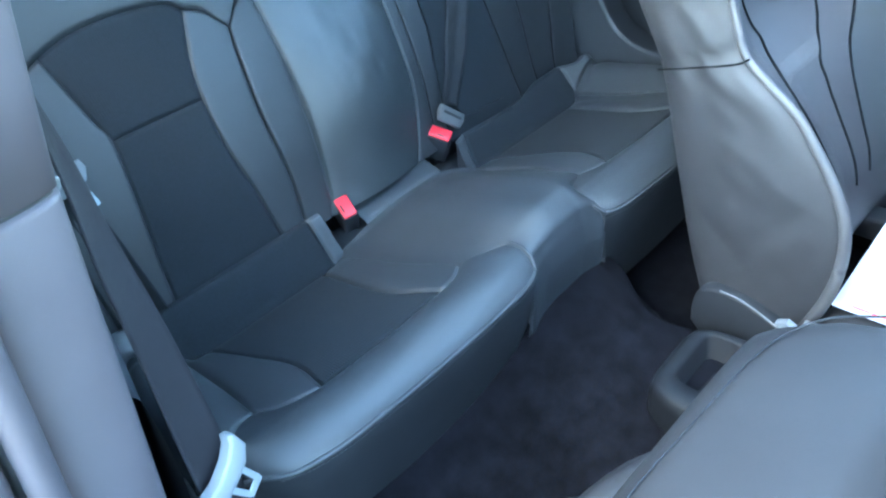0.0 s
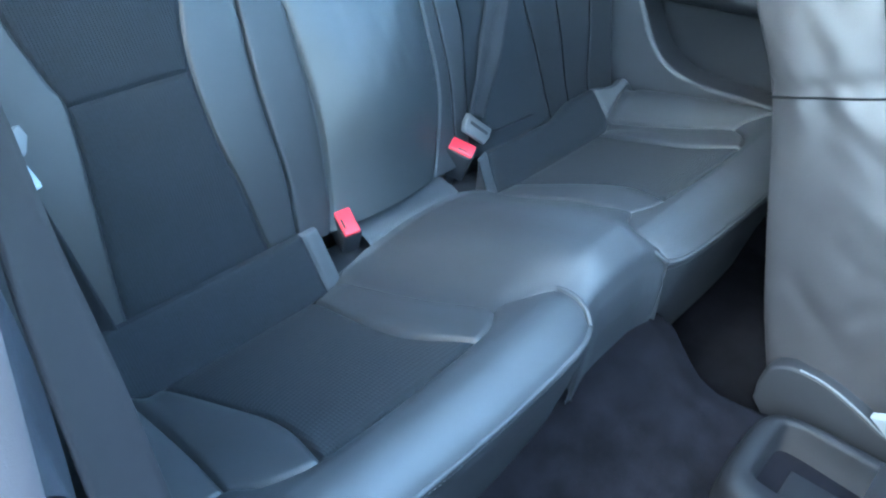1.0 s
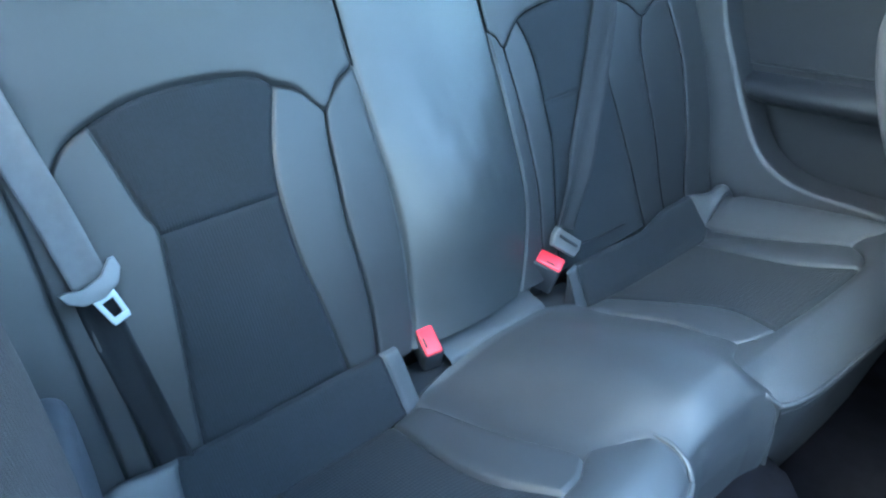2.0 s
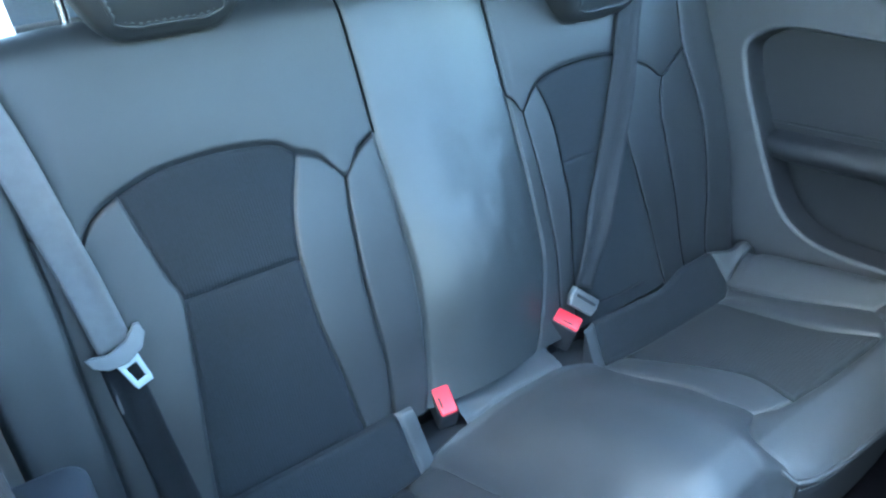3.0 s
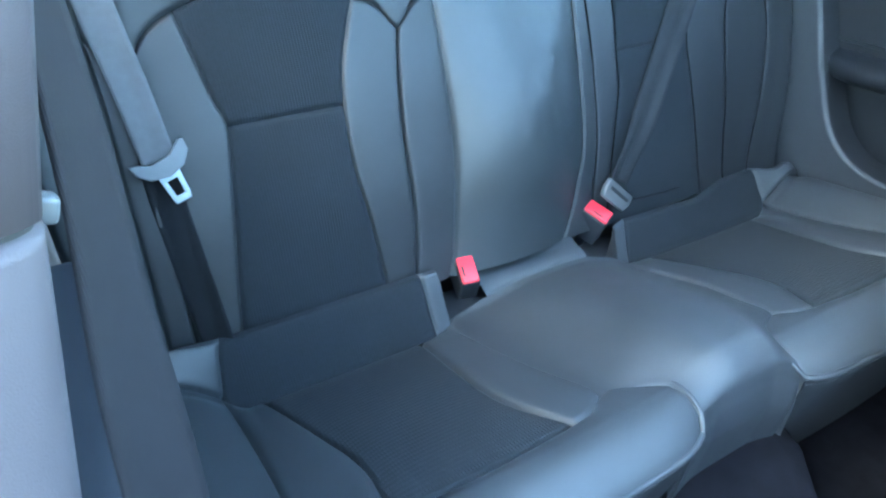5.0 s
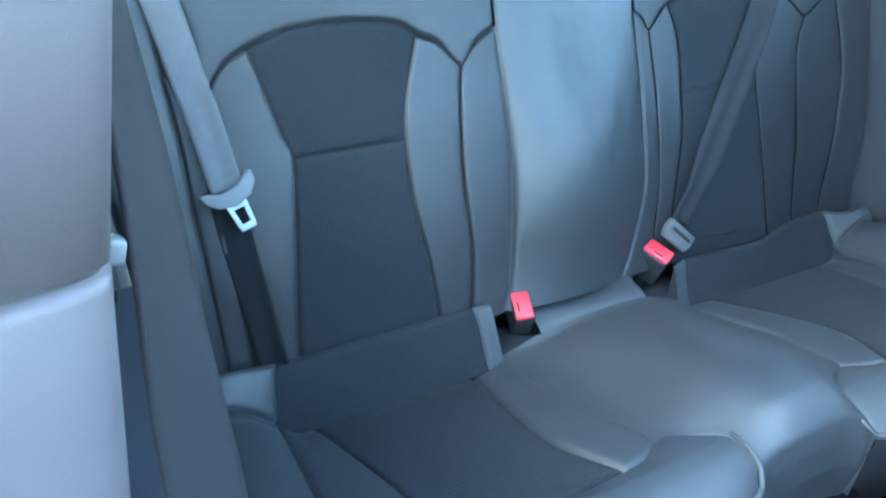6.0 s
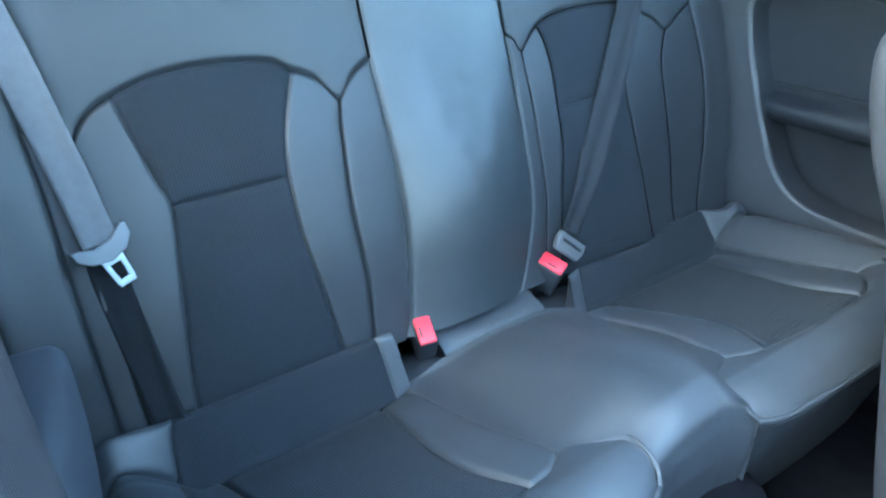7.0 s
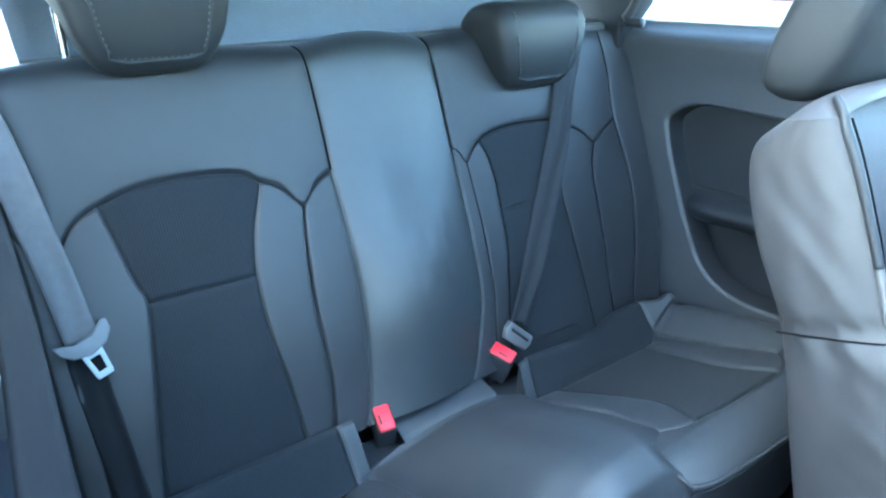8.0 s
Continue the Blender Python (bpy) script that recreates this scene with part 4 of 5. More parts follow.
def side_panel(name, sign, x0, y0):
    """A moulded side trim with a real opening, a dark lining behind it and an armrest ledge across it."""
    p = structure(name, "dark grey moulded plastic side trim with a recessed armrest pocket", "side trim")
    loop = crom(POCKET + [POCKET[0]], 241)[:-1]
    loop = [(max(a, y0 + 0.03), b) for a, b in loop]
    cy, cz = 0.16, 0.45
    Y0, Y1, Z0, Z1 = y0, 0.70, 0.02, 0.80
    rings = []
    # wall of the opening, lip, then out to the border
    for d, k in ((0.055, 0.955), (0.030, 0.962), (0.014, 0.972), (0.006, 0.982), (0.001, 0.995), (-0.001, 1.012), (0.0, 1.03)):
        rings.append([(x0 + sign * d, cy + (a - cy) * k, cz + (b - cz) * k) for a, b in loop])
    border = []
    for a, b in loop:
        dy, dz = a - cy, b - cz
        t = min([q for q in ((Y1 - cy) / dy if dy > 1e-6 else 1e9, (Y0 - cy) / dy if dy < -1e-6 else 1e9, (Z1 - cz) / dz if dz > 1e-6 else 1e9, (Z0 - cz) / dz if dz < -1e-6 else 1e9)])
        border.append((cy + dy * t, cz + dz * t))
    for f in np.linspace(0.05, 1, 16):
        ring = []
        for (a, b), (ya, zb) in zip(loop, border):
            k = 1.03
            ly, lz = cy + (a - cy) * k, cz + (b - cz) * k
            yy, zz = ly + (ya - ly) * f, lz + (zb - lz) * f
            lean = -0.014 * float(smooth01((zz - 0.69) / 0.07)) + 0.05 * float(smooth01((zz - 0.765) / 0.035))
            ring.append((x0 + sign * lean, yy, zz))
        rings.append(ring)
    part("pocket_wall", loft(rings[:4], cap=False), POCKET_MAT, p, "black pocket wall")
    part("trim_skin", loft(rings[3:], cap=False), TRIM_SKIN, p)
    ly, lz = np.meshgrid(np.linspace(max(y0, -0.30), 0.56, 50), np.linspace(0.20, 0.69, 40))
    part("pocket_lining", sheet_bm(np.stack([x0 + sign * (0.044 + 0.03 * smooth01((0.43 - lz) / 0.04)), ly, lz], -1)), POCKET_MAT, p, "dark pocket lining")
    rows = []
    for yy in np.linspace(max(y0, -0.28), 0.50, 40):
        zt = 0.434 + 0.036 * (0.434 - yy)
        back_off = 0.02 * float(smooth01((yy - 0.38) / 0.08))
        rows.append([(x0 + sign * (d + back_off), yy, zt + h) for d, h in ((0.055, 0.012), (0.030, 0.010), (0.012, 0.004), (0.002, -0.004), (-0.001, -0.016), (0.004, -0.030), (0.016, -0.040), (0.05, -0.046))])
    part("armrest", sheet_bm(np.array(rows)), POCKET_MAT, p, "padded armrest ledge")
    part("upper_trim_line", tube([(x0 + sign * 0.043, yy, 0.460 + 0.036 * (0.434 - yy)) for yy in np.linspace(max(y0, -0.26), 0.46, 8)], 0.003, n=40, sides=8), POCKET_MAT, p)
    # outer sheet behind the trim, closing the side
    part("outer_side", box((0.02, 1.45 - y0, 0.86), 0.004, at=(x0 + sign * 0.12, (1.45 + y0) / 2, 0.33)), BODY_PAINT, p)
    part("window_ledge", box((0.10, 0.72 - y0, 0.02), 0.008, at=(x0 + sign * 0.080, (0.72 + y0) / 2, 0.790)), PLASTIC, p, "slim padded window ledge")
    return p


side_panel("wall_left", 1, 0.672, -0.36)
side_panel("wall_right", -1, -0.640, 0.03)
ARCH = material("arch_plastic", (0.03, 0.033, 0.042), 0.55, var=0.08, grain=40, bump=0.25, bump_scale=1500)
arch_trim = structure("wheel_arch_trim", "dark plastic wheel arch trim beside the cushion", "side trim")
rows = []
for k in np.linspace(0, 1, 50):
    ka = min(k / 0.9, 1.0)
    turn = max(0.0, (k - 0.9) / 0.1) * math.pi / 2
    y_, out_ = 0.03 + 0.325 * ka + 0.016 * math.sin(turn), 0.016 * (1 - math.cos(turn)) + (0.06 if k > 0.995 else 0.0)
    xi = -0.606 + 0.040 * float(smooth01(ka))
    zt = 0.475 - 0.022 * float(smooth01(ka)) - 0.02 * (1 - math.cos(turn))
    row = [(xi - out_ - 0.075 * (1 - zz) ** 2, y_, 0.05 + (zt - 0.02 - 0.05) * zz) for zz in np.linspace(0, 1, 30)]
    row += [(xi - out_ - 0.02 * (1 - math.cos(q)), y_, zt - 0.02 + 0.02 * math.sin(q)) for q in np.linspace(0.2, math.pi / 2, 6)]
    row += [(xi - out_ - 0.07, y_, zt + 0.002)]
    rows.append(row)
part("trim_skin", sheet_bm(np.array(rows)), ARCH, arch_trim)

shelf = thing("parcel_shelf", "blue-grey felt parcel shelf tilted up behind the backrest", "parcel shelf")
sx, sv = np.meshgrid(np.linspace(-0.470, 0.500, 40), np.linspace(0, 0.42, 30))
sh = np.stack([sx, 0.765 + sv * 0.70, 0.780 + sv * 0.72 + 0.004 * np.cos(3 * sx)], -1)
SHELF_MAT = material("shelf_felt", (0.14, 0.17, 0.21), 0.9, var=0.1, grain=240, bump=0.4, bump_scale=900, sheen=0.2)
part("board", sheet_bm(sh, 0.012), SHELF_MAT, shelf)
part("front_hinge", tube([(-0.47, 0.757, 0.787), (0.50, 0.757, 0.787)], 0.008, n=10, sides=10), PLASTIC, shelf)
part("edge_rim", tube([(0.50, 0.765, 0.782), (0.507, 0.86, 0.88), (0.50, 0.95, 0.975), (0.47, 1.055, 1.08)], 0.010, n=40, sides=10), PLASTIC, shelf)


def c_pillar(name, sign, x0):
    p = structure(name, "black fabric-covered rear roof pillar trim", "pillar")
    out = [(0.612, 0.795), (0.585, 0.83), (0.55, 0.92), (0.50, 1.08), (0.72, 1.12), (0.84, 0.92), (0.915, 0.85), (0.98, 0.80), (0.98, 0.74), (0.62, 0.74)]
    part("pillar_cover", prism(out, x0 - 0.025, x0 + 0.045, 0, 0.012, 3), BLACK_TRIM, p)
    part("edge_seal", tube([(x0 - 0.03, 0.84, 0.93), (x0 - 0.03, 0.915, 0.858), (x0 - 0.03, 0.975, 0.81)], 0.006, n=30), PILLAR_TRIM, p, "pale edge seal")
    part("window_seal", tube([(x0 - 0.026, 0.50, 1.08), (x0 - 0.026, 0.548, 0.92), (x0 - 0.026, 0.583, 0.83), (x0 - 0.026, 0.602, 0.80), (x0 - 0.02, 0.56, 0.796)], 0.010, n=50), PLASTIC_DARK, p)
    return p


c_pillar("pillar_rear_left", 1, 0.665)
c_pillar("pillar_rear_right", -1, -0.645)

roof = structure("roof", "dark grey headliner under the car's roof", "roof")
def roof_z(x, y):
    return 1.13 - 0.10 * ((x - 0.028) / 0.65) ** 4 - 0.06 * ((y - 0.1) / 0.9) ** 2


# unseen opening added in the roof to let skylight down onto the bench
ROOF_GAP_X, ROOF_GAP_Y = (-0.42, 0.58), (-0.58, 0.13)
for x0, x1, y0, y1 in ((-0.62, ROOF_GAP_X[0], -0.80, 0.98), (ROOF_GAP_X[1], 0.68, -0.80, 0.98), (*ROOF_GAP_X, -0.80, ROOF_GAP_Y[0]), (*ROOF_GAP_X, ROOF_GAP_Y[1], 0.98)):
    rx, ry = np.meshgrid(np.linspace(x0, x1, 16), np.linspace(y0, y1, 20))
    part("headliner", sheet_bm(np.stack([rx, ry, roof_z(rx, ry)], -1), 0.02), HEADLINER, roof)
rx, ry = np.meshgrid(np.linspace(*ROOF_GAP_X, 8), np.linspace(*ROOF_GAP_Y, 8))
g = part("light_opening_pane", sheet_bm(np.stack([rx, ry, roof_z(rx, ry) + 0.012], -1), 0.004), GLASS, roof, "added clear pane over an unseen roof opening that lets light in")
g.visible_shadow = False

front = structure("wall_front", "plain dark bulkhead and dashboard front", "dashboard")
part("dashboard", box((1.36, 0.60, 0.86), 0.08, 4, at=(0.028, -1.40, 0.43)), PLASTIC_DARK, front)
tail = structure("wall_rear", "plain dark boot trim below the open tailgate", "boot trim")
part("boot_floor", box((1.2, 0.62, 0.03), 0.006, at=(0.028, 0.98, 0.28)), CARPET, tail)
part("boot_sill", box((1.3, 0.05, 0.45), 0.01, at=(0.028, 1.30, 0.30)), PLASTIC_DARK, tail)
door = structure("door_1", "closed front door with plain dark trim", "car door")
part("door_trim", box((0.05, 0.95, 0.72), 0.02, at=(0.715, -0.80, 0.40)), PLASTIC_DARK, door)
sill = structure("door_sill", "body-coloured door sill of the open door", "door sill")
part("sill", box((0.14, 1.25, 0.14), 0.03, at=(-0.69, -0.62, 0.0)), BODY_PAINT, sill)

window = structure("window_1", "clear rear quarter window", "window")
g = part("pane", prism([(-0.05, 0.80), (0.575, 0.80), (0.50, 1.04), (0.02, 1.06)], 0.705, 0.709, 0), GLASS, window, smooth=False)
g.visible_shadow = False


# ---- near door pillar with its trim, seals and front belt ----
def build_pillar():
    p = structure("pillar_door_right", "grey-lilac door pillar trim in two halves with rubber door seals", "pillar")

    def skin(name, stations, mat, label="", k=26):
        rings = []
        for (ex, ey, ez), wdt, dep in stations:
            ring = []
            for t in np.linspace(0, 1, k):
                # from the rear inner edge, round the front, to the outer side
                a = math.pi * (0.0 + 1.0 * t)
                ring.append((ex - wdt * (1 - math.cos(a)) / 2, ey - dep * math.sin(a) ** 0.6 - 0.006 * t, ez))
            ring += [(ex - wdt, ey + 0.10, ez), (ex - 0.01, ey + 0.10, ez)]
            rings.append(ring)
        return part(name, loft(rings), mat, p, label)
    def edge(z):
        return (-0.590 + (z - 0.75) * (0.25 if z > 0.75 else 0.172), -0.092, z)
    skin("upper_cover", [(edge(z), w, 0.010) for z, w in ((1.08, 0.07), (0.95, 0.072), (0.82, 0.074), (0.747, 0.076))], PILLAR_TRIM)
    skin("joint_core", [(tuple(np.array(edge(z)) + np.array((-0.003, 0.003, 0))), 0.070, 0.009) for z in (0.76, 0.71)], BLACK_TRIM, "black gap between the covers")
    skin("lower_cover", [(edge(z), w, d) for z, w, d in ((0.743, 0.074, 0.011), (0.739, 0.077, 0.013), (0.70, 0.074, 0.014), (0.62, 0.070, 0.015), (0.5, 0.066, 0.016), (0.35, 0.064, 0.018), (0.05, 0.06, 0.02))], PILLAR_TRIM, "lower pillar cover")
    for k, (dx, r, mat) in enumerate(((0.072, 0.011, PILLAR_TRIM), (0.100, 0.011, PILLAR_TRIM), (0.126, 0.010, RUBBER))):
        part("door_seal", tube([(edge(z)[0] - dx, edge(z)[1] - 0.03, z) for z in (1.06, 0.8, 0.6, 0.4, 0.15)], r, n=60, sides=12), mat, p, "rubber door seal")
    part("seam_clip", box((0.007, 0.008, 0.009), 0.002, m=pose(-0.5905, -0.080, 0.742, 0, 20, 10)), TONGUE_GREY, p, "pale plastic clip at the trim joint")
    part("outer_post", box((0.09, 0.12, 1.2), 0.02, at=(-0.80, 0.06, 0.55)), BODY_PAINT, p)
    return p


build_pillar()
belt = thing("front_seat_belt", "dark woven front seat belt hanging from the door pillar", "seat belt")
part("webbing", ribbon([(-0.580, -0.046, 1.05), (-0.577, -0.052, 0.87), (-0.578, -0.058, 0.75), (-0.583, -0.060, 0.67), (-0.586, -0.062, 0.58), (-0.5945, -0.067, 0.43), (-0.598, -0.074, 0.40)], ((-0.25, 1, 0), (0.9, 0.35, 0)), 0.046, curl=0.002), WEBBING_FRONT, belt)
part("lap_webbing", ribbon([(-0.597, -0.074, 0.40), (-0.612, -0.08, 0.28), (-0.63, -0.085, 0.10)], ((0.85, 0.5, 0), (1, 0.3, 0)), 0.048), WEBBING_FRONT, belt)
build_tongue("belt_tongue", "pale plastic front belt tongue with a metal blade", facing((-0.592, -0.084, 0.432), (-0.42, 0.0, 0.9), (0.78, 0.32, 0.5)), WHITE, BLADE, scale=0.95, chunky=True)



# ---- centre console tray ----
CONSOLE = material("console_plastic", (0.0075, 0.0082, 0.0105), 0.6, var=0.08, grain=40, bump=0.25, bump_scale=1500, spec=0.3)


def build_console():
    c = thing("console_tray", "dark plastic rear end of the centre console with an open tray", "centre console")
    m = pose(0.032, -0.318, -0.006, 0, 0, 2)
    outer = superring(0, 0, 0.090, 0.138, 48, 4.5)
    rings = []
    for z, k, dz in ((-0.02, 1.04, 0), (0.075, 1.03, 0), (0.108, 1.015, 0), (0.122, 0.985, 0), (0.128, 0.93, 0)):
        rings.append([(x * k, y * k, z) for x, y in outer])
    inner = superring(0.016, 0.008, 0.074, 0.138, 48, 9)
    for z, k in ((0.128, 0.80), (0.123, 0.76), (0.05, 0.72)):
        rings.append([(x * k, y * (k - 0.02), z) for x, y in inner])
    bm = loft(rings)
    bmesh.ops.transform(bm, matrix=m, verts=bm.verts)
    part("housing", bm, CONSOLE, c)
    bm = box((0.070, 0.150, 0.006), 0.002, m=m @ pose(-0.010, 0.0, 0.100, 0, 10, 0))
    part("tray_flap", bm, CONSOLE, c, "dark plastic tray flap")
    return c


build_console()


# ---- far front seat, seen from its inner side ----
def build_far_seat():
    s = thing("car_seat", "grey leather front seat with a creased side panel and pale piping", "car seat", at=(0.38, -0.3, 0.1))
    # the side outline in (y, z): rear edge going up, over the shoulder, front edge coming down
    rear = crom([(-0.150, 0.09), (-0.115, 0.20), (-0.080, 0.337), (-0.042, 0.489), (0.004, 0.585), (0.027, 0.655), (0.028, 0.705), (-0.006, 0.742)], 60)
    fr = crom([(-0.300, 0.09), (-0.330, 0.20), (-0.334, 0.28), (-0.320, 0.345), (-0.280, 0.412), (-0.232, 0.472), (-0.162, 0.528), (-0.128, 0.61), (-0.095, 0.69), (-0.064, 0.752)], 60)
    rows = []
    for r, f in zip(rear, fr):
        row = []
        for t in np.linspace(0, 1, 44):
            y, z = r + (f - r) * t
            belly = 0.022 * math.sin(math.pi * min(1, max(0, t))) ** 0.6
            crease = 1.5 * (0.005 * noise.noise((t * 1.6 + z * 2.0, z * 7.0 - t * 3.0, 3.0)) + 0.0028 * noise.noise((t * 2.5 - z * 3, z * 26.0 + t * 4.0, 7.0)) + 0.0016 * noise.noise((t * 1.8 + 2, z * 34.0 - t * 7.0, 1.0))) * math.sin(math.pi * t) ** 0.8
            crease *= 0.6 if z > 0.50 else 1.0
            seam = -0.006 * math.exp(-((z - 0.500 - 0.035 * t) / 0.006) ** 2)
            row.append((0.185 - belly - crease - seam, y, z))
        rows.append(row)
    part("side_panel", sheet_bm(np.array(rows)), LEATHER_SIDE, s, "creased grey leather side panel")
    part("side_seam", tube([(0.170, -0.044, 0.491), (0.158, -0.09, 0.508), (0.163, -0.155, 0.526), (0.176, -0.168, 0.531)], 0.0013, n=40, sides=6), SEAM, s, "stitched seam")
    part("piping", tube([(0.183, y, z) for y, z in fr[:60:4]], (0.010, 0.0035), n=140, sides=12), LEATHER_PALE, s, "pale leather piping")
    part("shoulder_seam", tube([(0.1815, y, z) for y, z in fr[46::3]] + [(0.184, -0.062, 0.758), (0.194, -0.049, 0.768)], 0.0055, n=60, sides=8), PLASTIC_DARK, s)
    # rear face and top
    rows = []
    for r in rear:
        rows.append([(0.185 + 0.44 * u, r[0] + 0.014 * math.sin(math.pi * u), r[1] + 0.012 * (1 - (2 * u - 1) ** 6) * float(smooth01((r[1] - 0.70) / 0.05))) for u in knots(40, 0.9)])
    # paler than the side panel: light from the open door put into its colour
    part("rear_face", sheet_bm(np.array(rows)), LEATHER_PALE, s, "leather seat back")
    rows = []
    for t in np.linspace(0, 1, 14):
        q = rear[-1] + (fr[-1] - rear[-1]) * t
        lift = 0.014 * math.sin(math.pi * t) ** 0.7
        x0 = 0.185 - 0.022 * math.sin(math.pi * t) ** 0.6
        rows.append([(x0 + (0.625 - x0) * u, q[0], q[1] + (lift + 0.012) * (1 - (2 * u - 1) ** 6) - 0.0005) for u in knots(40, 0.9)])
    part("shoulder", sheet_bm(np.array(rows)), LEATHER_SIDE, s)
    # front face: a soft sheet that falls away from its piped edges, with sewn seams, a cross band and a darker insert
    def on_face(x, p, lift=0.0):
        """A place on the face: x across, p from the foot (0) to the shoulder (1)."""
        inset = min(x - 0.185, 0.625 - x)
        dip = 0.030 * float(smooth01(inset / 0.045)) - 0.006 * math.sin(math.pi * min(1.0, max(0.0, inset / 0.06))) - lift
        y, z = (float(np.interp(p, np.linspace(0, 1, 60), fr[:, k])) for k in (0, 1))
        return (x, y + 0.9 * dip, z + 0.3 * dip)

    def over(points, p):
        """x of a seam at the height p"""
        return float(np.interp(p, [q[1] for q in points], [q[0] for q in points]))
    inner = [(0.196, 0.30), (0.200, 0.498), (0.206, 0.553), (0.230, 0.597), (0.255, 0.655), (0.245, 0.732), (0.240, 0.98)]
    middle = [(0.284, 0.30), (0.292, 0.434), (0.300, 0.493), (0.317, 0.550), (0.359, 0.593), (0.421, 0.644), (0.440, 0.98)]
    outer = [(0.330, 0.30), (0.342, 0.399), (0.361, 0.461), (0.382, 0.511), (0.420, 0.553), (0.497, 0.596), (0.515, 0.98)]
    part("front_face", sheet_bm(np.array([[on_face(x, p) for x in 0.185 + 0.44 * knots(60, 0.6)] for p in np.linspace(0, 1, 70)])), LEATHER_FACE, s, "blue-grey leather front of the backrest")
    part("front_insert", sheet_bm(np.array([[on_face(x, p, 0.0012) for x in np.linspace(over(outer, p), 0.575, 20)] for p in np.linspace(0.30, 0.98, 50)])), LEATHER, s, "dark leather insert")
    for curve in (inner, middle, outer):
        ps = np.linspace(0.31, 0.97, 26)
        part("face_seam", tube([on_face(over(curve, p), p, -0.0006) for p in ps], 0.0026, n=110, sides=8), SEAM, s, "dark sewn seam")
    part("cross_band", sheet_bm(np.array([[on_face(x, p, 0.0012 + 0.0035 * math.sin(math.pi * k)) for x in np.linspace(over(inner, p) + 0.003, over(middle, p) - 0.003, 20)]
                                          for k, p in ((k, 0.564 + 0.033 * k) for k in np.linspace(0, 1, 9))])), LEATHER_SIDE, s, "pale cross band between the seams")
    # seat base, hinge cover
    base = superring(-0.56, 0.108, 0.235, 0.075, 40, 3.5)
    part("seat_base", prism(base, 0.175, 0.63, 0, 0.03, 4), LEATHER_SIDE, s, "leather seat base")
    cover = crom([(-0.150, 0.075), (-0.149, 0.115), (-0.158, 0.146), (-0.186, 0.162), (-0.225, 0.162), (-0.266, 0.149), (-0.315, 0.128), (-0.40, 0.112), (-0.42, 0.03), (-0.19, 0.03)], 60)
    part("hinge_cover", prism([tuple(q) for q in cover], 0.145, 0.172, 0, 0.006, 3), BLACK_TRIM, s, "black plastic hinge cover")
    part("hinge_edge", tube([(0.146, y, z + 0.001) for y, z in cover[10:34:2]], 0.0016, n=60, sides=8), TONGUE_GREY, s, "pale rim of the hinge cover")
    part("recliner_plate", prism([(-0.283, 0.156), (-0.298, 0.166), (-0.332, 0.150), (-0.322, 0.130)], 0.136, 0.150, 0, 0.002), WHITE, s, "pale end plate of the recliner", smooth=False)
    part("recliner_bar", tube([(0.150, -0.320, 0.165), (0.150, -0.39, 0.175)], 0.008, n=4, sides=14), WHITE, s, "pale recliner bar")
    part("seat_rail", box((0.05, 0.55, 0.05), 0.01, at=(0.25, -0.48, 0.08)), PLASTIC_DARK, s)
    part("seat_rail", box((0.05, 0.55, 0.05), 0.01, at=(0.56, -0.48, 0.08)), PLASTIC_DARK, s)
    return s


build_far_seat()


def build_front_headrest():
    h = thing("front_headrest", "dark leather front headrest on two posts", "headrest")
    rings = []
    for x, k in ((-0.135, 0.55), (-0.132, 0.78), (-0.122, 0.92), (-0.10, 1.0), (0, 1.03), (0.10, 1.0), (0.122, 0.92), (0.132, 0.78), (0.135, 0.55)):
        rings.append([(x, 0.02 + y * k - 0.33 * z, 0.10 + z * k) for y, z in superring(0, 0, 0.052, 0.095, 40, 2.8)])
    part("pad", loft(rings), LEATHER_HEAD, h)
    for sx in (-1, 1):
        part("post", tube([(sx * 0.07, 0.03, 0.05), (sx * 0.07, 0.02, -0.06)], 0.007, n=4, sides=14), CHROME, h, "chrome post")
    h.matrix_basis = pose(0.365, -0.018, 0.742)
    return h


build_front_headrest()

paper = thing("paper_sheet", "white printed sheet with a red line lying on the seat", "paper")
part("sheet", prism([(0.188, -0.337), (0.42, -0.328), (0.43, -0.60), (0.20, -0.61)], 0.1865, 0.1875, 2), PAPER, paper, smooth=False)
part("red_line", prism([(0.199, -0.36), (0.202, -0.36), (0.212, -0.60), (0.209, -0.60)], 0.1877, 0.1881, 2), RED, paper, "thin red printed line", smooth=False)


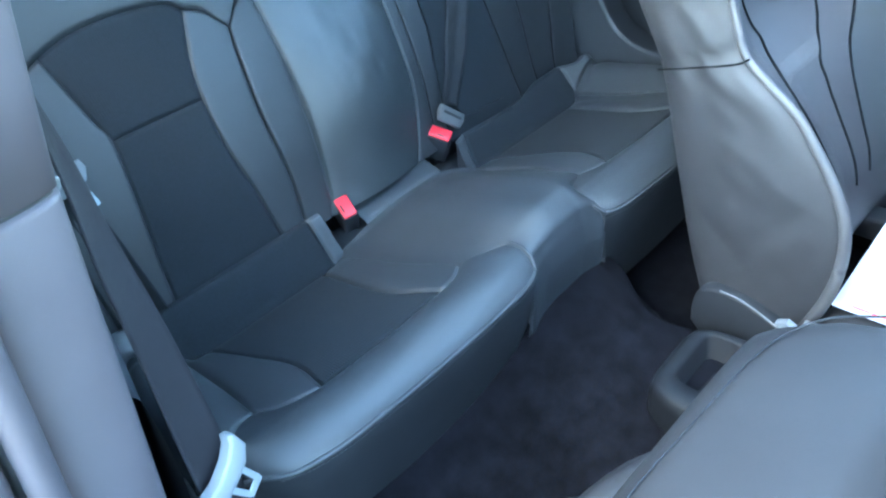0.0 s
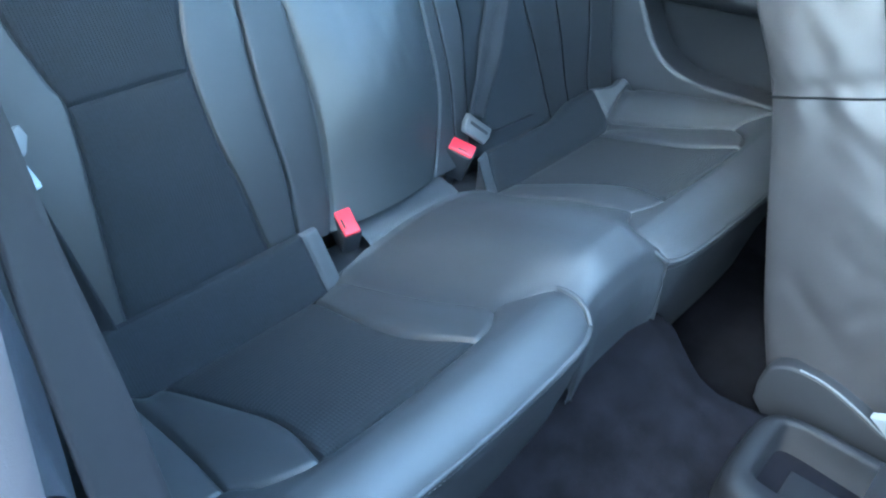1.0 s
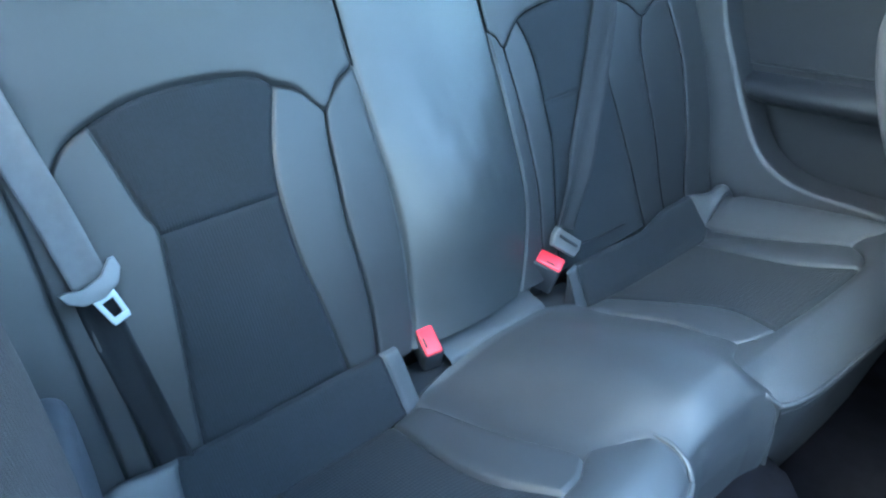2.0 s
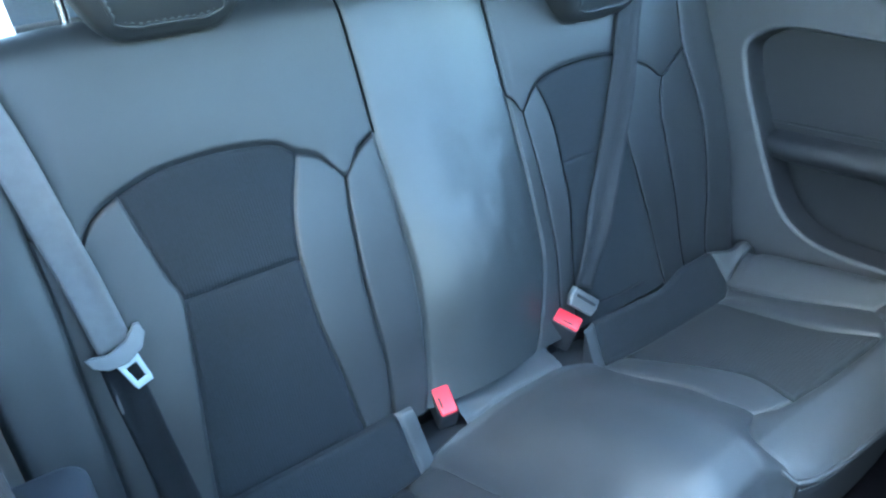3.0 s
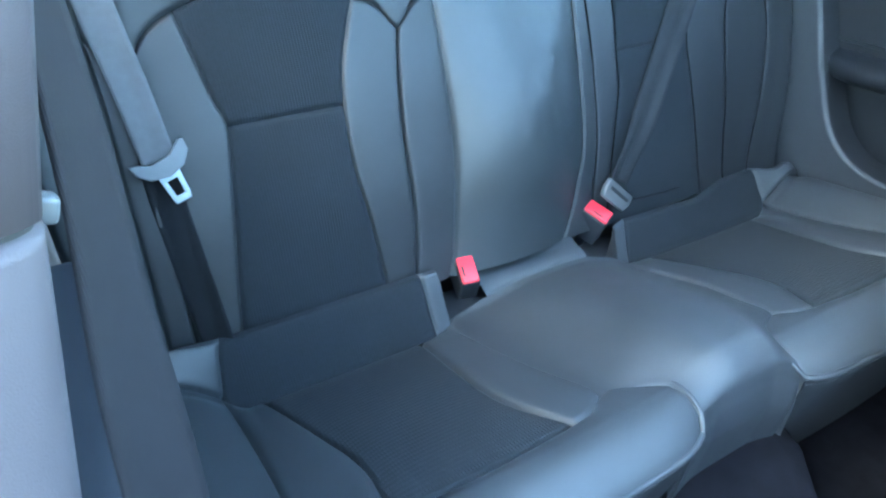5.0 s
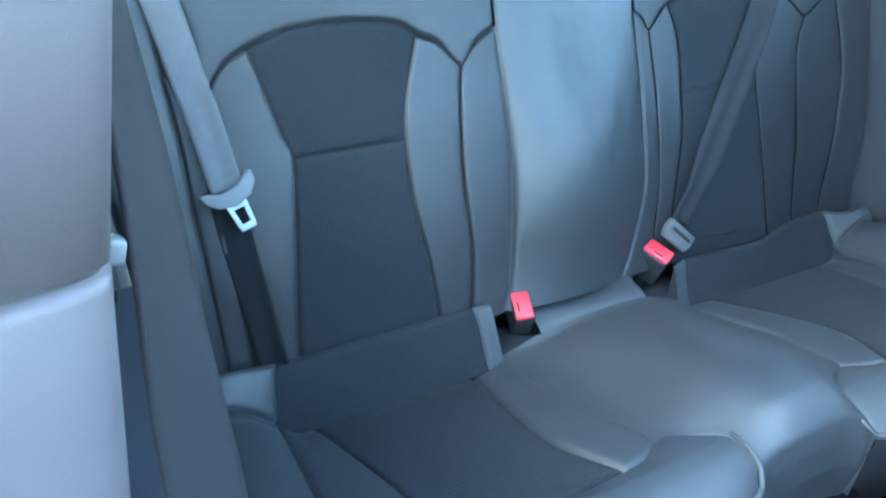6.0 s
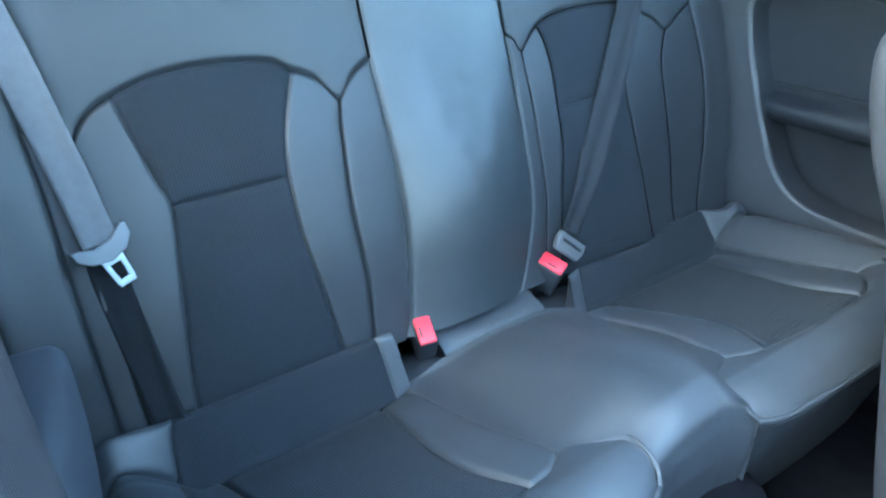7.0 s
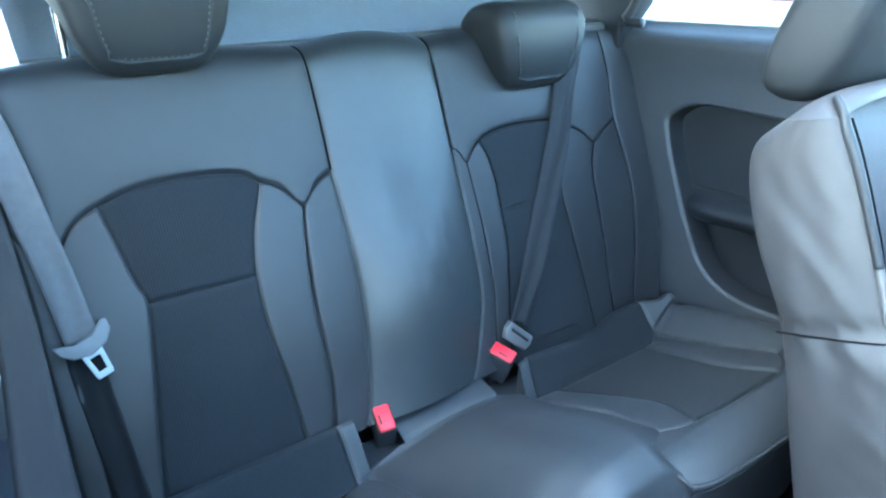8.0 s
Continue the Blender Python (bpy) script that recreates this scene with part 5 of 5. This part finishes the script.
# ---- near front seat, tipped forward ----
def build_near_seat():
    s = thing("car_seat", "pale grey leather front seat tipped forward", "car seat", at=(-0.32, -0.6, 0.1))
    rings = []
    # the tipped back seen from behind: a soft slab, its top edge to the rear
    for t in np.linspace(0, 1, 30):
        y = -0.314 - 0.50 * t
        k = min(1.0, math.sqrt(max(0.0, t * 14 * (2 - min(1.0, t * 14)) / 1.0))) if t < 1 / 14 else 1.0
        k = max(k, 0.12)
        z = 0.295 + 0.20 * t + 0.95 * max(0.0, t - 0.36) ** 1.15
        hw = 0.215 + 0.045 * min(1.0, t * 6)
        rings.append([(-0.285 + dx, y, z + dz * k) for dx, dz in superring(0, 0, hw, 0.075, 56, 3.4)])
    part("backrest", loft(rings), LEATHER_SIDE, s, "pale leather seat back")
    part("back_seam", tube([(-0.03, -0.44, 0.401), (-0.07, -0.388, 0.396), (-0.13, -0.358, 0.385), (-0.25, -0.350, 0.385), (-0.40, -0.350, 0.385), (-0.49, -0.39, 0.39)], 0.0013, n=60, sides=6), PLASTIC_DARK, s)
    wing = [[(-0.315 + 0.095 * k * a, -0.345 + 0.055 * k * b - 0.02 * a, 0.245 + dz) for a, b in superring(0, 0, 1, 1, 32, 2.6)] for k, dz in ((0.9, 0.0), (1.0, 0.03), (0.97, 0.055), (0.86, 0.072), (0.62, 0.083), (0.3, 0.088))]
    part("side_wing", loft(wing), LEATHER_SIDE, s, "rounded leather wing of the seat back")
    # low dark rounded block standing on the floor
    part("floor_block", loft([[(-0.30 + 0.10 * k * a, -0.235 + 0.075 * k * b, z) for a, b in superring(0, 0, 1, 1, 32, 2.4)] for z, k in ((0.0, 1.0), (0.03, 0.98), (0.045, 0.9), (0.052, 0.7))]), PLASTIC_DARK, s, "dark rounded block on the floor by the seat")
    base = superring(-0.62, 0.16, 0.24, 0.075, 40, 3.5)
    part("seat_base", prism(base, -0.54, -0.04, 0, 0.03, 4), LEATHER_SIDE, s, "leather seat base")
    part("seat_rail", box((0.05, 0.5, 0.08), 0.01, at=(-0.48, -0.55, 0.08)), PLASTIC_DARK, s)
    part("seat_rail", box((0.05, 0.5, 0.08), 0.01, at=(-0.19, -0.55, 0.08)), PLASTIC_DARK, s)
    return s


build_near_seat()

# ---- outside ----
ground = thing("ground", "pale dusty concrete of a car park", "ground", kind="structure")
SLOPE = 0.036                    # the car park rises gently away from the far side


def ground_at(x, y):
    return (x, y, -0.33 + SLOPE * (0.88 * x + 0.47 * y))


bm = bmesh.new()
bm.faces.new([bm.verts.new(ground_at(x, y)) for x, y in ((-400, -400), (400, -400), (400, 400), (-400, 400))])
part("paving", bm, GROUND_MAT, ground, smooth=False)


def build_parked_car(label, paint, at, turn):
    c = thing("parked_car", label, "car", group="parked cars")
    prof = [(-0.0, 0.20), (0.02, 0.55), (0.14, 0.70), (0.95, 0.84), (1.55, 1.32), (2.2, 1.44), (3.1, 1.38), (3.75, 0.98), (3.95, 0.85), (4.0, 0.35), (3.9, 0.2)]
    rings = []
    for x, k in ((-0.86, 0.90), (-0.84, 0.97), (-0.70, 1.0), (0, 1.015), (0.70, 1.0), (0.84, 0.97), (0.86, 0.90)):
        rings.append([(x * (1 - 0.22 * max(0, z - 0.85) / 0.6), 0.02 + (y - 2) * (0.97 + 0.03 * k) + 2, 0.2 + (z - 0.2) * k) for y, z in crom(prof, 60)])
    part("body", loft(rings), paint, c)
    part("windscreen", prism([(-0.60, 0.90), (-0.48, 1.30), (0.48, 1.30), (0.60, 0.90)], 0, 0.01, 1), CAR_GLASS, c, smooth=False).matrix_basis = pose(0, 0.98, 0.02, -48 + 0, 0, 0) @ pose(0, -0.02, -0.1)
    part("grille", prism([(-0.30, 0.30), (-0.36, 0.55), (-0.28, 0.68), (0.28, 0.68), (0.36, 0.55), (0.30, 0.30)], -0.03, 0.01, 1, 0.01), PLASTIC_DARK, c, "dark front grille")
    part("grille_frame", tube([(-0.30, -0.035, 0.30), (-0.36, -0.035, 0.55), (-0.28, -0.02, 0.68), (0.28, -0.02, 0.68), (0.36, -0.035, 0.55), (0.30, -0.035, 0.30)], 0.018, n=80), CHROME, c)
    part("plate", box((0.52, 0.01, 0.11), 0.003, at=(0, -0.045, 0.42)), PLATE, c, "blank pale number plate")
    for sx in (-1, 1):
        part("headlight", box((0.32, 0.10, 0.13), 0.03, at=(sx * 0.62, 0.03, 0.62)), WHITE, c, "clear headlight")
        part("air_intake", box((0.30, 0.05, 0.10), 0.02, at=(sx * 0.60, -0.01, 0.36)), PLASTIC_DARK, c)
        for y in (0.75, 3.2):
            bm = tube([(sx * 0.88, y, 0.30), (sx * 0.66, y, 0.30)], 0.30, n=4, sides=28)
            part("wheel", bm, RUBBER, c)
    c.matrix_basis = pose(*at, 0, 0, turn)
    return c


build_parked_car("red hatchback parked across the car park", RED_PAINT, ground_at(14.5, 7.1), -62)
build_parked_car("blue hatchback parked across the car park", BLUE_PAINT, ground_at(21.0, 14.2), -58)
build_parked_car("grey hatchback parked beside the blue car", GREY_PAINT, ground_at(25.5, 15.0), -58)

# unseen wall, added to hold back low light at the open door
wall = thing("light_block_wall", "plain grey wall, unseen, added to block low light at the open door", "wall", kind="structure")
part("wall", box((0.2, 5.0, 1.05), 0.01, at=(-1.5, -0.3, 0.1)), material("plain_wall", (0.22, 0.22, 0.225), 0.9, var=0.1, grain=4, bump=0.3, bump_scale=60), wall)
